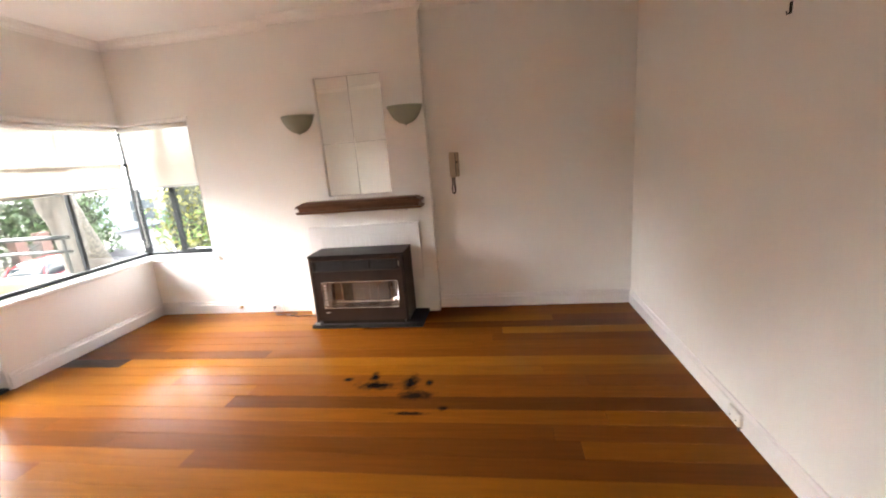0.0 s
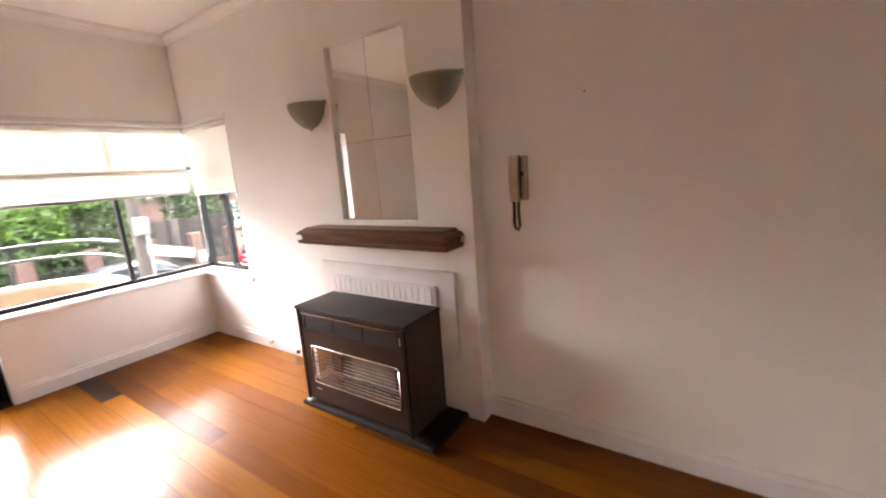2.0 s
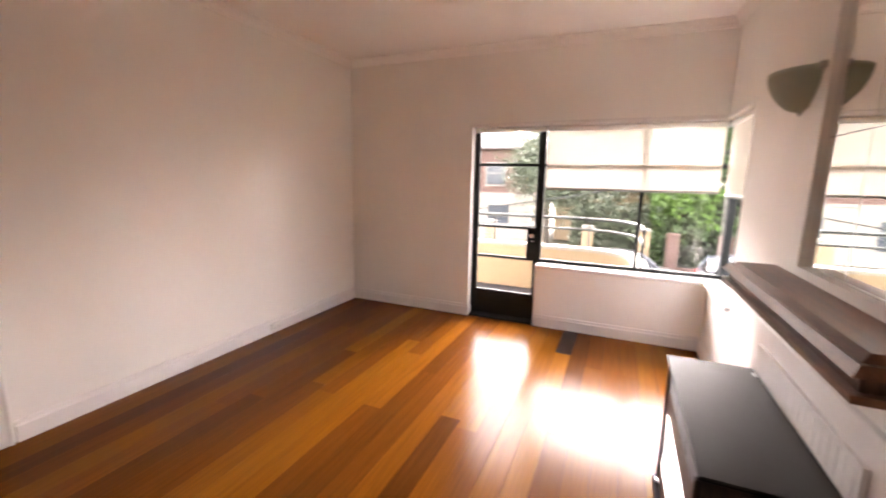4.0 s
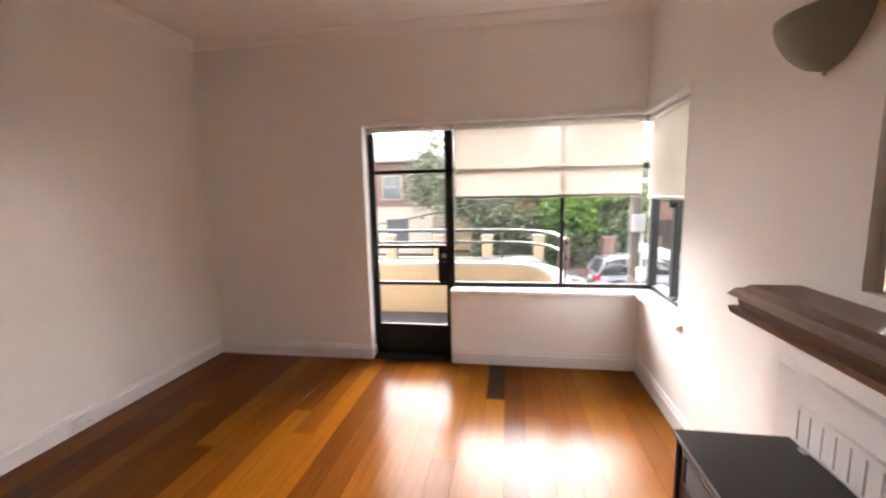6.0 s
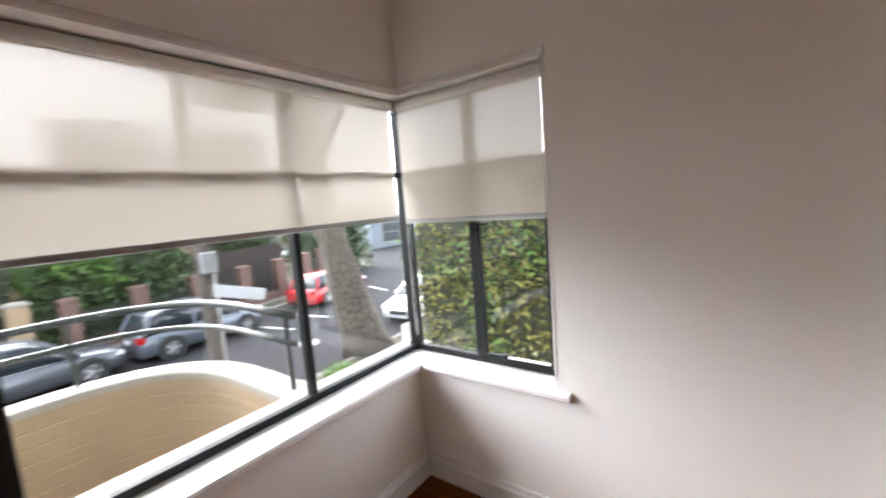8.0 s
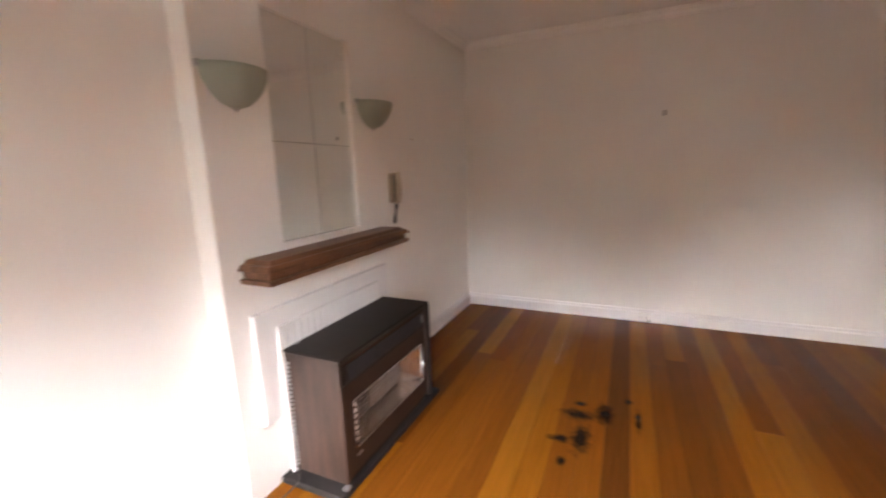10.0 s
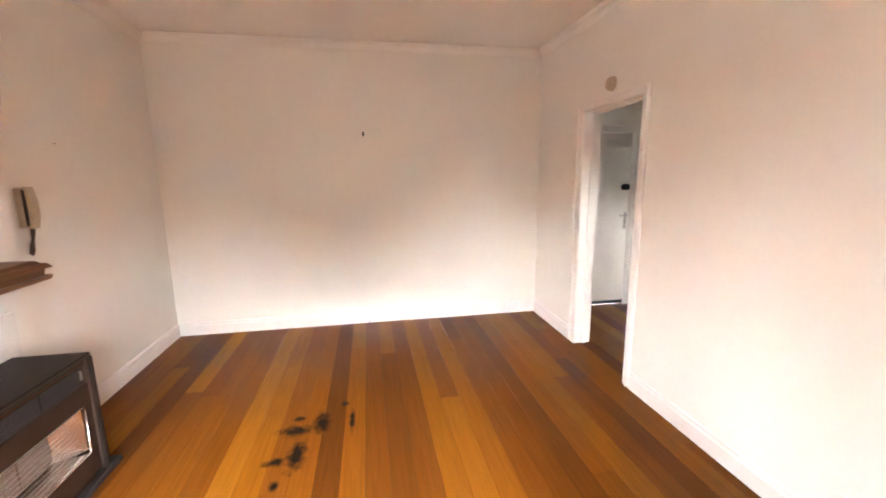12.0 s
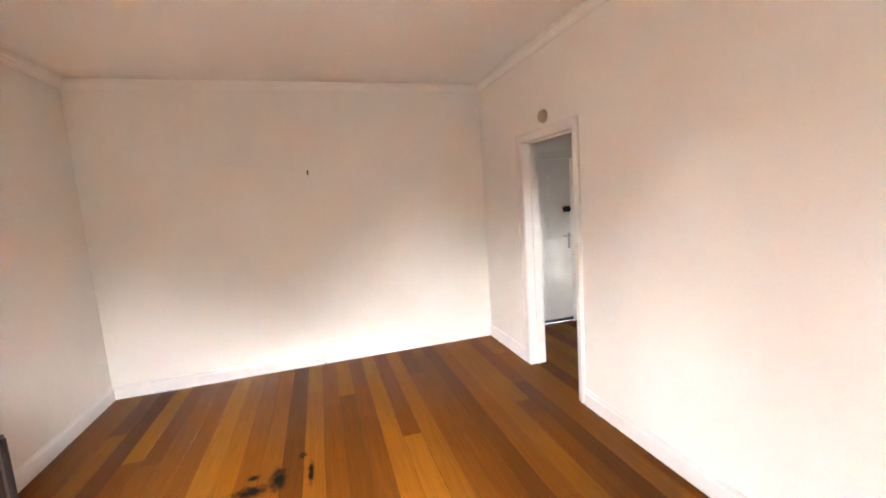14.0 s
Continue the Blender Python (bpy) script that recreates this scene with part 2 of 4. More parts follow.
def tube(points, r, seg=8, bm=None, closed=False):
    """A round bar along a line of points."""
    bm = bm or bmesh.new()
    pts = [Vector(p) for p in points]
    rings = []
    for i, p in enumerate(pts):
        a = pts[i - 1] if i or closed else p
        b = pts[(i + 1) % len(pts)] if i < len(pts) - 1 or closed else p
        q = (b - a).to_track_quat("Z", "Y")
        rad = r(i / (len(pts) - 1)) if callable(r) else r
        rings.append([bm.verts.new(p + q @ Vector((rad * math.cos(2 * math.pi * k / seg), rad * math.sin(2 * math.pi * k / seg), 0))) for k in range(seg)])
    for i in range(len(pts) - (0 if closed else 1)):
        r1, r2 = rings[i], rings[(i + 1) % len(pts)]
        for k in range(seg):
            bm.faces.new((r1[k], r1[(k + 1) % seg], r2[(k + 1) % seg], r2[k]))
    if not closed:
        bm.faces.new(rings[0])
        bm.faces.new(rings[-1])
    return bm


def sweep(profile, path, closed=False):
    """A moulding: the profile (out from the wall, up) along a line of (x, y) with the room on its left, mitred at the corners."""
    bm = bmesh.new()
    pts = [Vector(p) for p in path]
    n = len(pts)
    rings = []
    for i, p in enumerate(pts):
        d1 = (p - pts[i - 1]).normalized() if (i or closed) else None
        d2 = (pts[(i + 1) % n] - p).normalized() if (i < n - 1 or closed) else None
        d1, d2 = d1 or d2, d2 or d1
        n1, n2 = Vector((-d1.y, d1.x)), Vector((-d2.y, d2.x))
        mit = (n1 + n2) / (1 + n1.dot(n2))
        rings.append([bm.verts.new((p.x + mit.x * o, p.y + mit.y * o, z)) for o, z in profile])
    for i in range(n - (0 if closed else 1)):
        a, b = rings[i], rings[(i + 1) % n]
        for k in range(len(profile)):
            j = (k + 1) % len(profile)
            bm.faces.new((a[k], a[j], b[j], b[k]))
    if not closed:
        bm.faces.new(rings[0])
        bm.faces.new(rings[-1])
    return bm


def structure(name, bm, mat, label, category, smooth=False):
    return tagged(part(name, bm, mat, None, "", smooth), label, category, "", "structure")


# ---- room: walls, ceiling ----
XE, YS, H, HEAD, SILL = 5.07, -3.82, 2.86, 2.08, 0.64
structure("wall_west", boxes((-0.25, 0, YS, -2.29, -0.3, 3.05), (-0.25, 0, -2.29, 0.25, HEAD, 3.05), (-0.25, 0, -1.53, 0.25, -0.3, SILL)),
          WALL, "off-white plastered wall with a corner window and glazed balcony door", "wall")
structure("wall_north", boxes((0.78, XE, 0, 0.25, -0.3, 3.05), (0, 0.78, 0, 0.25, HEAD, 3.05), (0, 0.78, 0, 0.25, -0.3, SILL)),
          WALL, "off-white plastered wall behind the chimney breast", "wall")
structure("wall_east", boxes((XE, XE + 0.15, -4.17, 0.25, -0.3, 3.05), (XE, XE + 0.15, -4.99, -4.17, 2.04, 3.05), (XE, XE + 0.15, -5.4, -4.99, -0.3, 3.05)),
          WALL, "plain off-white plastered wall with a single picture hook", "wall")
structure("wall_south", boxes((-0.25, 3.315, YS - 0.14, YS, -0.3, 3.05), (4.11, XE, YS - 0.14, YS, -0.3, 3.05), (3.315, 4.11, YS - 0.14, YS, 2.115, 3.05)),
          WALL, "plain off-white plastered wall with a doorway to the hall", "wall")
structure("wall_hall", boxes((1.9, XE, -5.4, -5.25, -0.3, 3.05), (1.9, 2.05, -5.25, -4.9, -0.3, 3.05), (1.9, 2.05, -4.4, YS - 0.14, -0.3, 3.05), (1.9, 2.05, -4.9, -4.4, -0.3, 1.4), (1.9, 2.05, -4.9, -4.4, 2.0, 3.05)), WALL, "off-white plastered hall walls", "wall")
structure("ceiling", boxes((-0.001, XE + 0.001, YS - 0.001, 0.001, H, H + 0.15), (2.049, XE + 0.001, -5.251, YS - 0.139, 2.72, H + 0.15)), CEIL, "plain white plaster ceiling with small cornice", "ceiling")
def breast():
    bm = bmesh.new()
    xs, zs = (1.85, 2.21, 2.845, 3.217), (0, 1.213, 2.30, H)
    front = [[bm.verts.new((x, -0.112, z)) for z in zs] for x in xs]
    back = [[bm.verts.new((x, 0, z)) for z in (0, H)] for x in (1.85, 3.217)]
    niche = [[bm.verts.new((x, -0.076, z)) for z in zs[1:3]] for x in xs[1:3]]
    for i in range(3):
        for k in range(3):
            if (i, k) != (1, 1):
                bm.faces.new((front[i][k], front[i + 1][k], front[i + 1][k + 1], front[i][k + 1]))
    rim = [front[1][1], front[2][1], front[2][2], front[1][2]]
    deep = [niche[0][0], niche[1][0], niche[1][1], niche[0][1]]
    bm.faces.new(deep)
    for k in range(4):
        j = (k + 1) % 4
        bm.faces.new((rim[k], rim[j], deep[j], deep[k]))
    bm.faces.new([back[0][0]] + front[0] + [back[0][1]])
    bm.faces.new([back[1][0]] + front[3] + [back[1][1]])
    bm.faces.new([c[0] for c in front] + [back[1][0], back[0][0]])
    bm.faces.new([c[3] for c in front] + [back[1][1], back[0][1]])
    bm.faces.new((back[0][0], back[1][0], back[1][1], back[0][1]))
    return bm


structure("wall_breast", breast(), WALL, "off-white chimney breast with a recessed mirror niche", "wall")
PLAN = [(0, 0), (0, YS), (XE, YS), (XE, 0), (3.217, 0), (3.217, -0.112), (1.85, -0.112), (1.85, 0)]
structure("trim_cornice", sweep([(0, H), (0, 2.785), (0.012, 2.785), (0.015, 2.80), (0.022, 2.803), (0.032, 2.825), (0.048, 2.838), (0.050, 2.848), (0.060, 2.85), (0.060, H)], PLAN, True),
          CEIL, "white stepped plaster cornice round the ceiling", "cornice")
SKIRT = [(0, 0), (0.02, 0), (0.02, 0.095), (0.012, 0.105), (0.010, 0.125), (0, 0.128)]
structure("baseboard_south_west", sweep(SKIRT, [(-0.09, -2.285), (0, -2.285), (0, YS), (3.25, YS)]), TRIM, "white painted timber skirting board", "skirting")
structure("baseboard_east", sweep(SKIRT, [(4.205, YS), (XE, YS), (XE, 0), (3.217, 0)]), TRIM, "white painted timber skirting board", "skirting")
structure("baseboard_north_west", sweep(SKIRT, [(1.85, 0), (0, 0), (0, -1.53)]), TRIM, "white painted timber skirting board", "skirting")

# added slab, out of view: keeps high sky light off the balcony and window
structure("shade_slab", boxes((-1.72, 5.6, -5.9, 0.75, 3.051, 3.32)), CEIL, "unseen pale slab added overhead to shade the balcony and window", "slab")

# doorway lining and architrave
door_trim = thing("trim_doorway", (3.7275, YS, 0), "white painted timber architrave and jambs round a doorway", "architrave", "", "structure")
part("jamb", box(3.315, 3.332, YS - 0.15, YS + 0.012, 0, 2.098), TRIM, door_trim)
part("jamb", box(4.093, 4.11, YS - 0.15, YS + 0.012, 0, 2.098), TRIM, door_trim)
part("head_lining", box(3.315, 4.11, YS - 0.15, YS + 0.012, 2.098, 2.115), TRIM, door_trim)
part("stop", box(3.332, 3.344, YS - 0.10, YS - 0.06, 0, 2.086), TRIM, door_trim)
part("stop", box(4.081, 4.093, YS - 0.10, YS - 0.06, 0, 2.086), TRIM, door_trim)
part("stop", box(3.332, 4.093, YS - 0.10, YS - 0.06, 2.086, 2.098), TRIM, door_trim)
for name, r in (("architrave", (3.262, 3.320, YS, YS + 0.02, 0, 2.16)), ("architrave", (4.105, 4.193, YS, YS + 0.02, 0, 2.16)), ("head_architrave", (3.262, 4.193, YS, YS + 0.023, 2.107, 2.172))):
    part(name, box(*r, bevel=0.005), TRIM, door_trim)
for r in ((3.266, 3.284, YS + 0.0195, YS + 0.030, 0, 2.168), (4.171, 4.189, YS + 0.0195, YS + 0.030, 0, 2.168), (3.284, 4.171, YS + 0.0225, YS + 0.033, 2.152, 2.168)):
    part("bead", box(*r, bevel=0.004), TRIM, door_trim)

# window reveal lining and sill
structure("trim_window_head", boxes((-0.249, 0.012, -2.285, 0.0, HEAD - 0.012, HEAD - 0.002), (0.0, 0.778, -0.012, 0.249, HEAD - 0.012, HEAD - 0.002), (-0.2, 0.0, 0, 0.2, HEAD - 0.012, HEAD - 0.002)), TRIM, "white painted head lining of the corner window", "trim")
structure("trim_window_bead", sweep([(0.0005, 2.074), (0.014, 2.074), (0.014, 2.096), (0.008, 2.104), (0.0005, 2.104)], [(0.79, 0), (0, 0), (0, -2.30)]), TRIM, "slim white painted bead over the corner window", "trim")
structure("sill", sweep([(-0.16, 0.628), (0.028, 0.628), (0.036, 0.636), (0.036, 0.655), (0.028, 0.665), (-0.16, 0.672)], [(0.84, 0), (0, 0), (0, -1.535)]), TRIM, "glossy white painted timber window sill round the corner", "window sill")
structure("trim_reveal", boxes((-0.2, 0.004, -2.294, -2.280, 0.0, HEAD - 0.012), (0.770, 0.782, -0.003, 0.2, 0.672, HEAD - 0.012), (-0.2, -0.002, -1.543, -1.531, 0.0, 0.627)), TRIM, "white painted reveal linings", "trim")

# ---- corner window in black steel ----
WX, NY = -0.13, 0.13
window = thing("window_corner", (WX, NY, 0.672), "black steel framed corner window with wide clear panes", "window", "", "structure")


def bar(name, x0, x1, y0, y1, z0, z1, parent, label=""):
    return part(name, box(x0, x1, y0, y1, z0, z1, 0.003), STEEL, parent, label)


bar("corner_post", WX - 0.03, WX + 0.03, NY - 0.03, NY + 0.03, 0.672, HEAD - 0.012, window)
for z0, z1 in ((0.672, 0.705), (1.672, 1.702), (2.03, 2.068)):
    bar("rail", WX - 0.018, WX + 0.018, -1.515, NY - 0.03, z0, z1, window)
    bar("rail", WX + 0.03, 0.77, NY - 0.018, NY + 0.018, z0, z1, window)
bar("mullion", WX - 0.02, WX + 0.02, -0.618, -0.586, 0.705, 2.03, window)
bar("mullion", 0.305, 0.352, NY - 0.024, NY + 0.024, 0.705, 2.03, window)
bar("side_frame", 0.735, 0.770, NY - 0.02, NY + 0.02, 0.705, 2.03, window)
for y0, y1 in ((-1.515, -0.618), (-0.586, NY - 0.03)):
    for z0, z1 in ((0.705, 1.672), (1.702, 2.03)):
        part("pane", box(WX - 0.003, WX + 0.003, y0, y1, z0, z1), GLASS, window).visible_shadow = False
for x0, x1 in ((WX + 0.03, 0.305), (0.352, 0.735)):
    for z0, z1 in ((0.705, 1.672), (1.702, 2.03)):
        part("pane", box(x0, x1, NY - 0.003, NY + 0.003, z0, z1), GLASS, window).visible_shadow = False
for r in ((0.352, 0.372, 0.72, 1.66), (0.715, 0.735, 0.72, 1.66)):
    bar("casement_stile", r[0], r[1], NY - 0.03, NY - 0.008, r[2], r[3], window)
bar("casement_rail", 0.372, 0.715, NY - 0.03, NY - 0.008, 0.705, 0.73, window)
stay = part("casement_stay", rod((0.50, NY - 0.045, 0.735), (0.72, NY - 0.045, 0.735), 0.006), CHROME, window, "steel casement stay bar")
part("stay_knob", box(0.47, 0.50, NY - 0.06, NY - 0.03, 0.722, 0.75, 0.004), STEEL, window)
part("catch_handle", boxes((0.352, 0.43, NY - 0.055, NY - 0.03, 1.392, 1.405), (0.335, 0.358, NY - 0.06, NY - 0.024, 1.36, 1.41), bevel=0.003), STEEL, window, "black casement catch")
part("sticker", box(WX + 0.0035, WX + 0.0045, 0.005, 0.075, 0.735, 0.85), WHITEPLASTIC, window, "small white paper sticker on the pane")

# balcony door
door = thing("door_balcony", (WX, -1.9, 0), "closed black steel balcony door with four clear panes", "door", "", "structure")
bar("frame_post", WX - 0.03, WX + 0.03, -1.570, -1.515, 0.0, HEAD - 0.012, door)
bar("frame_post", WX - 0.03, WX + 0.03, -2.280, -2.258, 0.0, HEAD - 0.012, door)
bar("stile", WX - 0.018, WX + 0.022, -2.258, -2.222, 0.02, 2.03, door)
bar("stile", WX - 0.018, WX + 0.022, -1.592, -1.570, 0.02, 2.03, door)
bar("head_rail", WX - 0.018, WX + 0.018, -2.258, -1.570, 2.03, HEAD - 0.012, door)
for z0, z1 in ((1.670, 1.700), (1.008, 1.036), (0.672, 0.700)):
    bar("glazing_bar", WX - 0.016, WX + 0.018, -2.222, -1.592, z0, z1, door)
part("kick_panel", boxes((WX - 0.016, WX + 0.016, -2.222, -1.592, 0.02, 0.30), (WX + 0.016, WX + 0.022, -2.20, -1.61, 0.04, 0.28), bevel=0.003), STEEL, door, "solid black steel kick panel")
lock = part("lock_box", box(WX - 0.02, WX + 0.026, -1.665, -1.592, 0.70, 1.008, 0.004), STEEL, door)
part("knob", tube([(WX + 0.026, -1.605, 0.95), (WX + 0.045, -1.605, 0.95), (WX + 0.05, -1.605, 0.95), (WX + 0.075, -1.605, 0.95)], lambda f: 0.016 if f < 0.5 else 0.024, 14), CHROME, lock, "small chrome lock knob")
part("keyhole_plate", rod((WX + 0.026, -1.605, 0.89), (WX + 0.030, -1.605, 0.89), 0.008), CHROME, lock)
for z0, z1, y1 in ((0.30, 0.672, -1.592), (0.70, 1.008, -1.665), (1.036, 1.67, -1.592), (1.70, 2.03, -1.592)):
    part("pane", box(WX - 0.003, WX + 0.003, -2.222, y1, z0, z1), GLASS, door).visible_shadow = False
structure("threshold", box(-0.25, 0.0, -2.28, -1.545, -0.05, 0.018, 0.004), STEEL, "dark steel door threshold", "threshold")

# window added out of view so that daylight reaches the hall and entry door
hall_window = thing("window_hall_added", (1.97, -4.65, 1.4), "unseen hall window in a black frame, added to let daylight into the hall", "window", "", "structure")
part("frame", boxes((1.94, 2.0, -4.9, -4.4, 1.4, 1.44), (1.94, 2.0, -4.9, -4.4, 1.96, 2.0), (1.94, 2.0, -4.9, -4.86, 1.44, 1.96), (1.94, 2.0, -4.44, -4.4, 1.44, 1.96)), STEEL, hall_window)
part("pane", box(1.967, 1.973, -4.86, -4.44, 1.44, 1.96), GLASS, hall_window).visible_shadow = False

# roller blinds
def blind(name, axis, a0, a1, at, z0, label):
    b = thing(name, (at, (a0 + a1) / 2, HEAD) if axis == "y" else ((a0 + a1) / 2, at, HEAD), label, "blind", "roller blinds")
    rz, rr = 2.041, 0.023
    def at_pos(u, d, z):
        return (at + d, u, z) if axis == "y" else (u, at - d, z)
    part("roller", rod(at_pos(a0, 0.0, rz), at_pos(a1, 0.0, rz), rr, seg=16), WHITEPLASTIC, b, "white rolled cloth on its tube", True)
    if z0 < 1.9:
        c = [at_pos(a0 + 0.01, -0.0005, 0), at_pos(a1 - 0.01, 0.0005, 0)]
        bm = bmesh.new()
        p = [bm.verts.new((q[0], q[1], z)) for q, z in ((c[0], z0), (c[1], z0), (c[1], rz), (c[0], rz))]
        bm.faces.new(p)
        part("cloth", bm, BLIND, b, "translucent cream screen cloth")
        q0, q1 = at_pos(a0 + 0.01, -0.006, z0 - 0.022), at_pos(a1 - 0.01, 0.006, z0)
        part("bottom_bar", box(min(q0[0], q1[0]), max(q0[0], q1[0]), min(q0[1], q1[1]), max(q0[1], q1[1]), z0 - 0.022, z0 + 0.002, 0.003), ALU, b, "grey aluminium bottom bar")
    for u in (a0 - 0.006, a1 + 0.004):
        q0, q1 = at_pos(u, -0.025, 0), at_pos(u + 0.004, 0.025, 0)
        part("bracket", box(min(q0[0], q1[0]), max(q0[0], q1[0]), min(q0[1], q1[1]), max(q0[1], q1[1]), 2.01, 2.066), ALU, b)
    return b


bw = blind("roller_blind", "y", -1.505, 0.02, -0.085, 1.46, "half-lowered cream roller blind over the wide window")
bn = blind("roller_blind", "x", -0.072, 0.755, 0.055, 1.438, "half-lowered cream roller blind over the side window")
bd = blind("roller_blind", "y", -2.262, -1.525, -0.085, 2.0, "rolled-up white roller blind above the balcony door")
chain = tube([(-0.075, 0.066, 2.0), (-0.073, 0.068, 1.4), (-0.073, 0.068, 0.8), (-0.066, 0.070, 0.772), (-0.060, 0.072, 0.8), (-0.060, 0.072, 1.4), (-0.062, 0.07, 2.0)], 0.0016, 6)
part("chain", chain, WHITEPLASTIC, bw, "thin white bead chain loop")

# ---- chimney breast ----
mirror = thing("mirror", (2.5275, -0.076, 1.213), "recessed frameless wall mirror in four panes above the mantel", "mirror")
part("backing", box(2.2105, 2.8445, -0.0795, -0.077, 1.2135, 2.2995), DARKPLASTIC, mirror, "dark backing board showing at the joints")
for x0, x1 in ((2.214, 2.5262), (2.5288, 2.841)):
    for z0, z1 in ((1.217, 1.7065), (1.7078, 2.296)):
        part("pane", box(x0, x1, -0.087, -0.080, z0, z1, 0.0015), MIRROR, mirror)

mantel = thing("mantel_shelf", (2.55, -0.112, 1.07), "dark-stained moulded timber mantel shelf on white brackets", "shelf")


def slab(x0, x1, y0, z0, z1, inset_top=0.0, inset_bottom=0.0):
    """A board against the breast, narrowing to its top or bottom on the three free sides."""
    bm = bmesh.new()
    lo = [bm.verts.new(p) for p in ((x0 + inset_bottom, y0 + inset_bottom, z0), (x1 - inset_bottom, y0 + inset_bottom, z0), (x1 - inset_bottom, -0.113, z0), (x0 + inset_bottom, -0.113, z0))]
    hi = [bm.verts.new(p) for p in ((x0 + inset_top, y0 + inset_top, z1), (x1 - inset_top, y0 + inset_top, z1), (x1 - inset_top, -0.113, z1), (x0 + inset_top, -0.113, z1))]
    bm.faces.new(lo[::-1])
    bm.faces.new(hi)
    for k in range(4):
        bm.faces.new((lo[k], lo[(k + 1) % 4], hi[(k + 1) % 4], hi[k]))
    return bm


part("top_board", slab(1.966, 3.122, -0.276, 1.160, 1.178, 0.02), WOOD, mantel)
part("upper_lip", slab(1.933, 3.155, -0.302, 1.136, 1.160, 0.018), WOOD, mantel)
part("cove", slab(1.956, 3.132, -0.280, 1.096, 1.136, 0.0, 0.006), WOOD, mantel)
part("lower_lip", slab(1.933, 3.155, -0.302, 1.074, 1.096, 0.004, 0.010), WOOD, mantel)
for x in (2.22, 2.93):
    bm = bmesh.new()
    side = [(-0.113, 1.073), (-0.265, 1.073), (-0.250, 1.058), (-0.165, 1.045), (-0.113, 1.035)]
    a = [bm.verts.new((x - 0.06, y, z)) for y, z in side]
    b = [bm.verts.new((x + 0.06, y, z)) for y, z in side]
    bm.faces.new(a)
    bm.faces.new(b[::-1])
    for k in range(5):
        bm.faces.new((a[k], b[k], b[(k + 1) % 5], a[(k + 1) % 5]))
    part("bracket", bm, TRIM, mantel, "white painted bracket")

surround = thing("fire_surround", (2.53, -0.113, 0), "white painted fireplace surround with a slotted vent board", "fireplace")
part("raised_panel", box(1.96, 3.085, -0.142, -0.112, 0.36, 0.92, 0.004), TRIM, surround)
rows = [(2.08, 2.955, -0.158, -0.1425, 0.815, 0.83), (2.08, 2.955, -0.158, -0.1425, 0.036, 0.715), (2.08, 2.955, -0.1465, -0.1425, 0.715, 0.815)]
slots = 18
pitch = 0.875 / slots
for k in range(slots + 1):
    c = 2.08 + k * pitch
    rows.append((max(2.08, c - pitch * 0.41), min(2.955, c + pitch * 0.41), -0.1575, -0.1465, 0.715, 0.815))
part("vent_board", boxes(*rows), TRIM, surround, "white board with a row of upright vent slots")

hearth = thing("hearth", (2.53, -0.3, 0), "low dark stone hearth slab under the heater", "hearth")
part("slab", box(2.03, 3.11, -0.502, -0.113, 0.0, 0.036, 0.006), HEARTH, hearth)

heater = thing("gas_heater", (2.53, -0.34, 0.036), "dark brown gas space heater with chrome-framed radiant grille", "heater")
part("plinth", box(2.13, 2.94, -0.47, -0.19, 0.036, 0.075, 0.003), HEATER, heater)
part("side_panel", box(2.085, 2.105, -0.495, -0.165, 0.06, 0.70, 0.004), HEATSIDE, heater, "dark woodgrain side panel")
part("side_panel", box(2.965, 2.985, -0.495, -0.165, 0.06, 0.70, 0.004), HEATSIDE, heater, "dark woodgrain side panel")
part("top_panel", box(2.08, 2.99, -0.508, -0.162, 0.697, 0.713, 0.005), HEATER, heater)
part("back_panel", box(2.105, 2.965, -0.177, -0.166, 0.06, 0.697), HEATER, heater)
FY = -0.485
for r in ((2.105, 2.965, FY, FY + 0.015, 0.452, 0.556), (2.105, 2.175, FY, FY + 0.015, 0.20, 0.452), (2.905, 2.965, FY, FY + 0.015, 0.20, 0.452), (2.105, 2.965, FY, FY + 0.015, 0.075, 0.20), (2.105, 2.965, FY + 0.003, FY + 0.015, 0.665, 0.697)):
    part("front_panel", box(*r), HEATFRONT, heater, "dark brown enamelled front")
part("control_flap", box(2.150, 2.925, FY + 0.005, FY + 0.012, 0.566, 0.656, 0.002), HEATER, heater, "dark hinged control flap")
for x0, x1 in ((2.158, 2.405), (2.420, 2.655), (2.670, 2.917)):
    for k in range(6):
        bm = box(x0, x1, FY - 0.004, FY + 0.004, 0.571 + 0.0138 * k, 0.579 + 0.0138 * k, 0.0015)
        part("louvre", bm, LOUVRE, heater, "dark grey louvre slat" if k == 0 else "")
part("trim_strip", box(2.110, 2.960, FY - 0.003, FY + 0.004, 0.661, 0.665), CHROME, heater, "thin bright trim strip")
part("badge", box(2.185, 2.228, FY - 0.002, FY + 0.001, 0.150, 0.159), ALU, heater, "small pale badge")
part("edge_lip", box(2.962, 2.988, -0.514, -0.494, 0.06, 0.697, 0.004), HEATER, heater, "dark front edge lip")
part("hinge_bracket", box(2.150, 2.180, -0.185, -0.168, 0.713, 0.718, 0.001), ALU, heater, "small pale bracket")
part("foot_clip", box(2.070, 2.105, -0.499, -0.470, 0.036, 0.052, 0.003), ALU, heater, "small grey foot clip")
# the shade in the gap round the flap is a dark plate
part("flap_shade_plate", box(2.105, 2.965, FY + 0.012, FY + 0.02, 0.55, 0.67), DARKPLASTIC, heater, "dark plate standing in for the shaded gap round the flap")
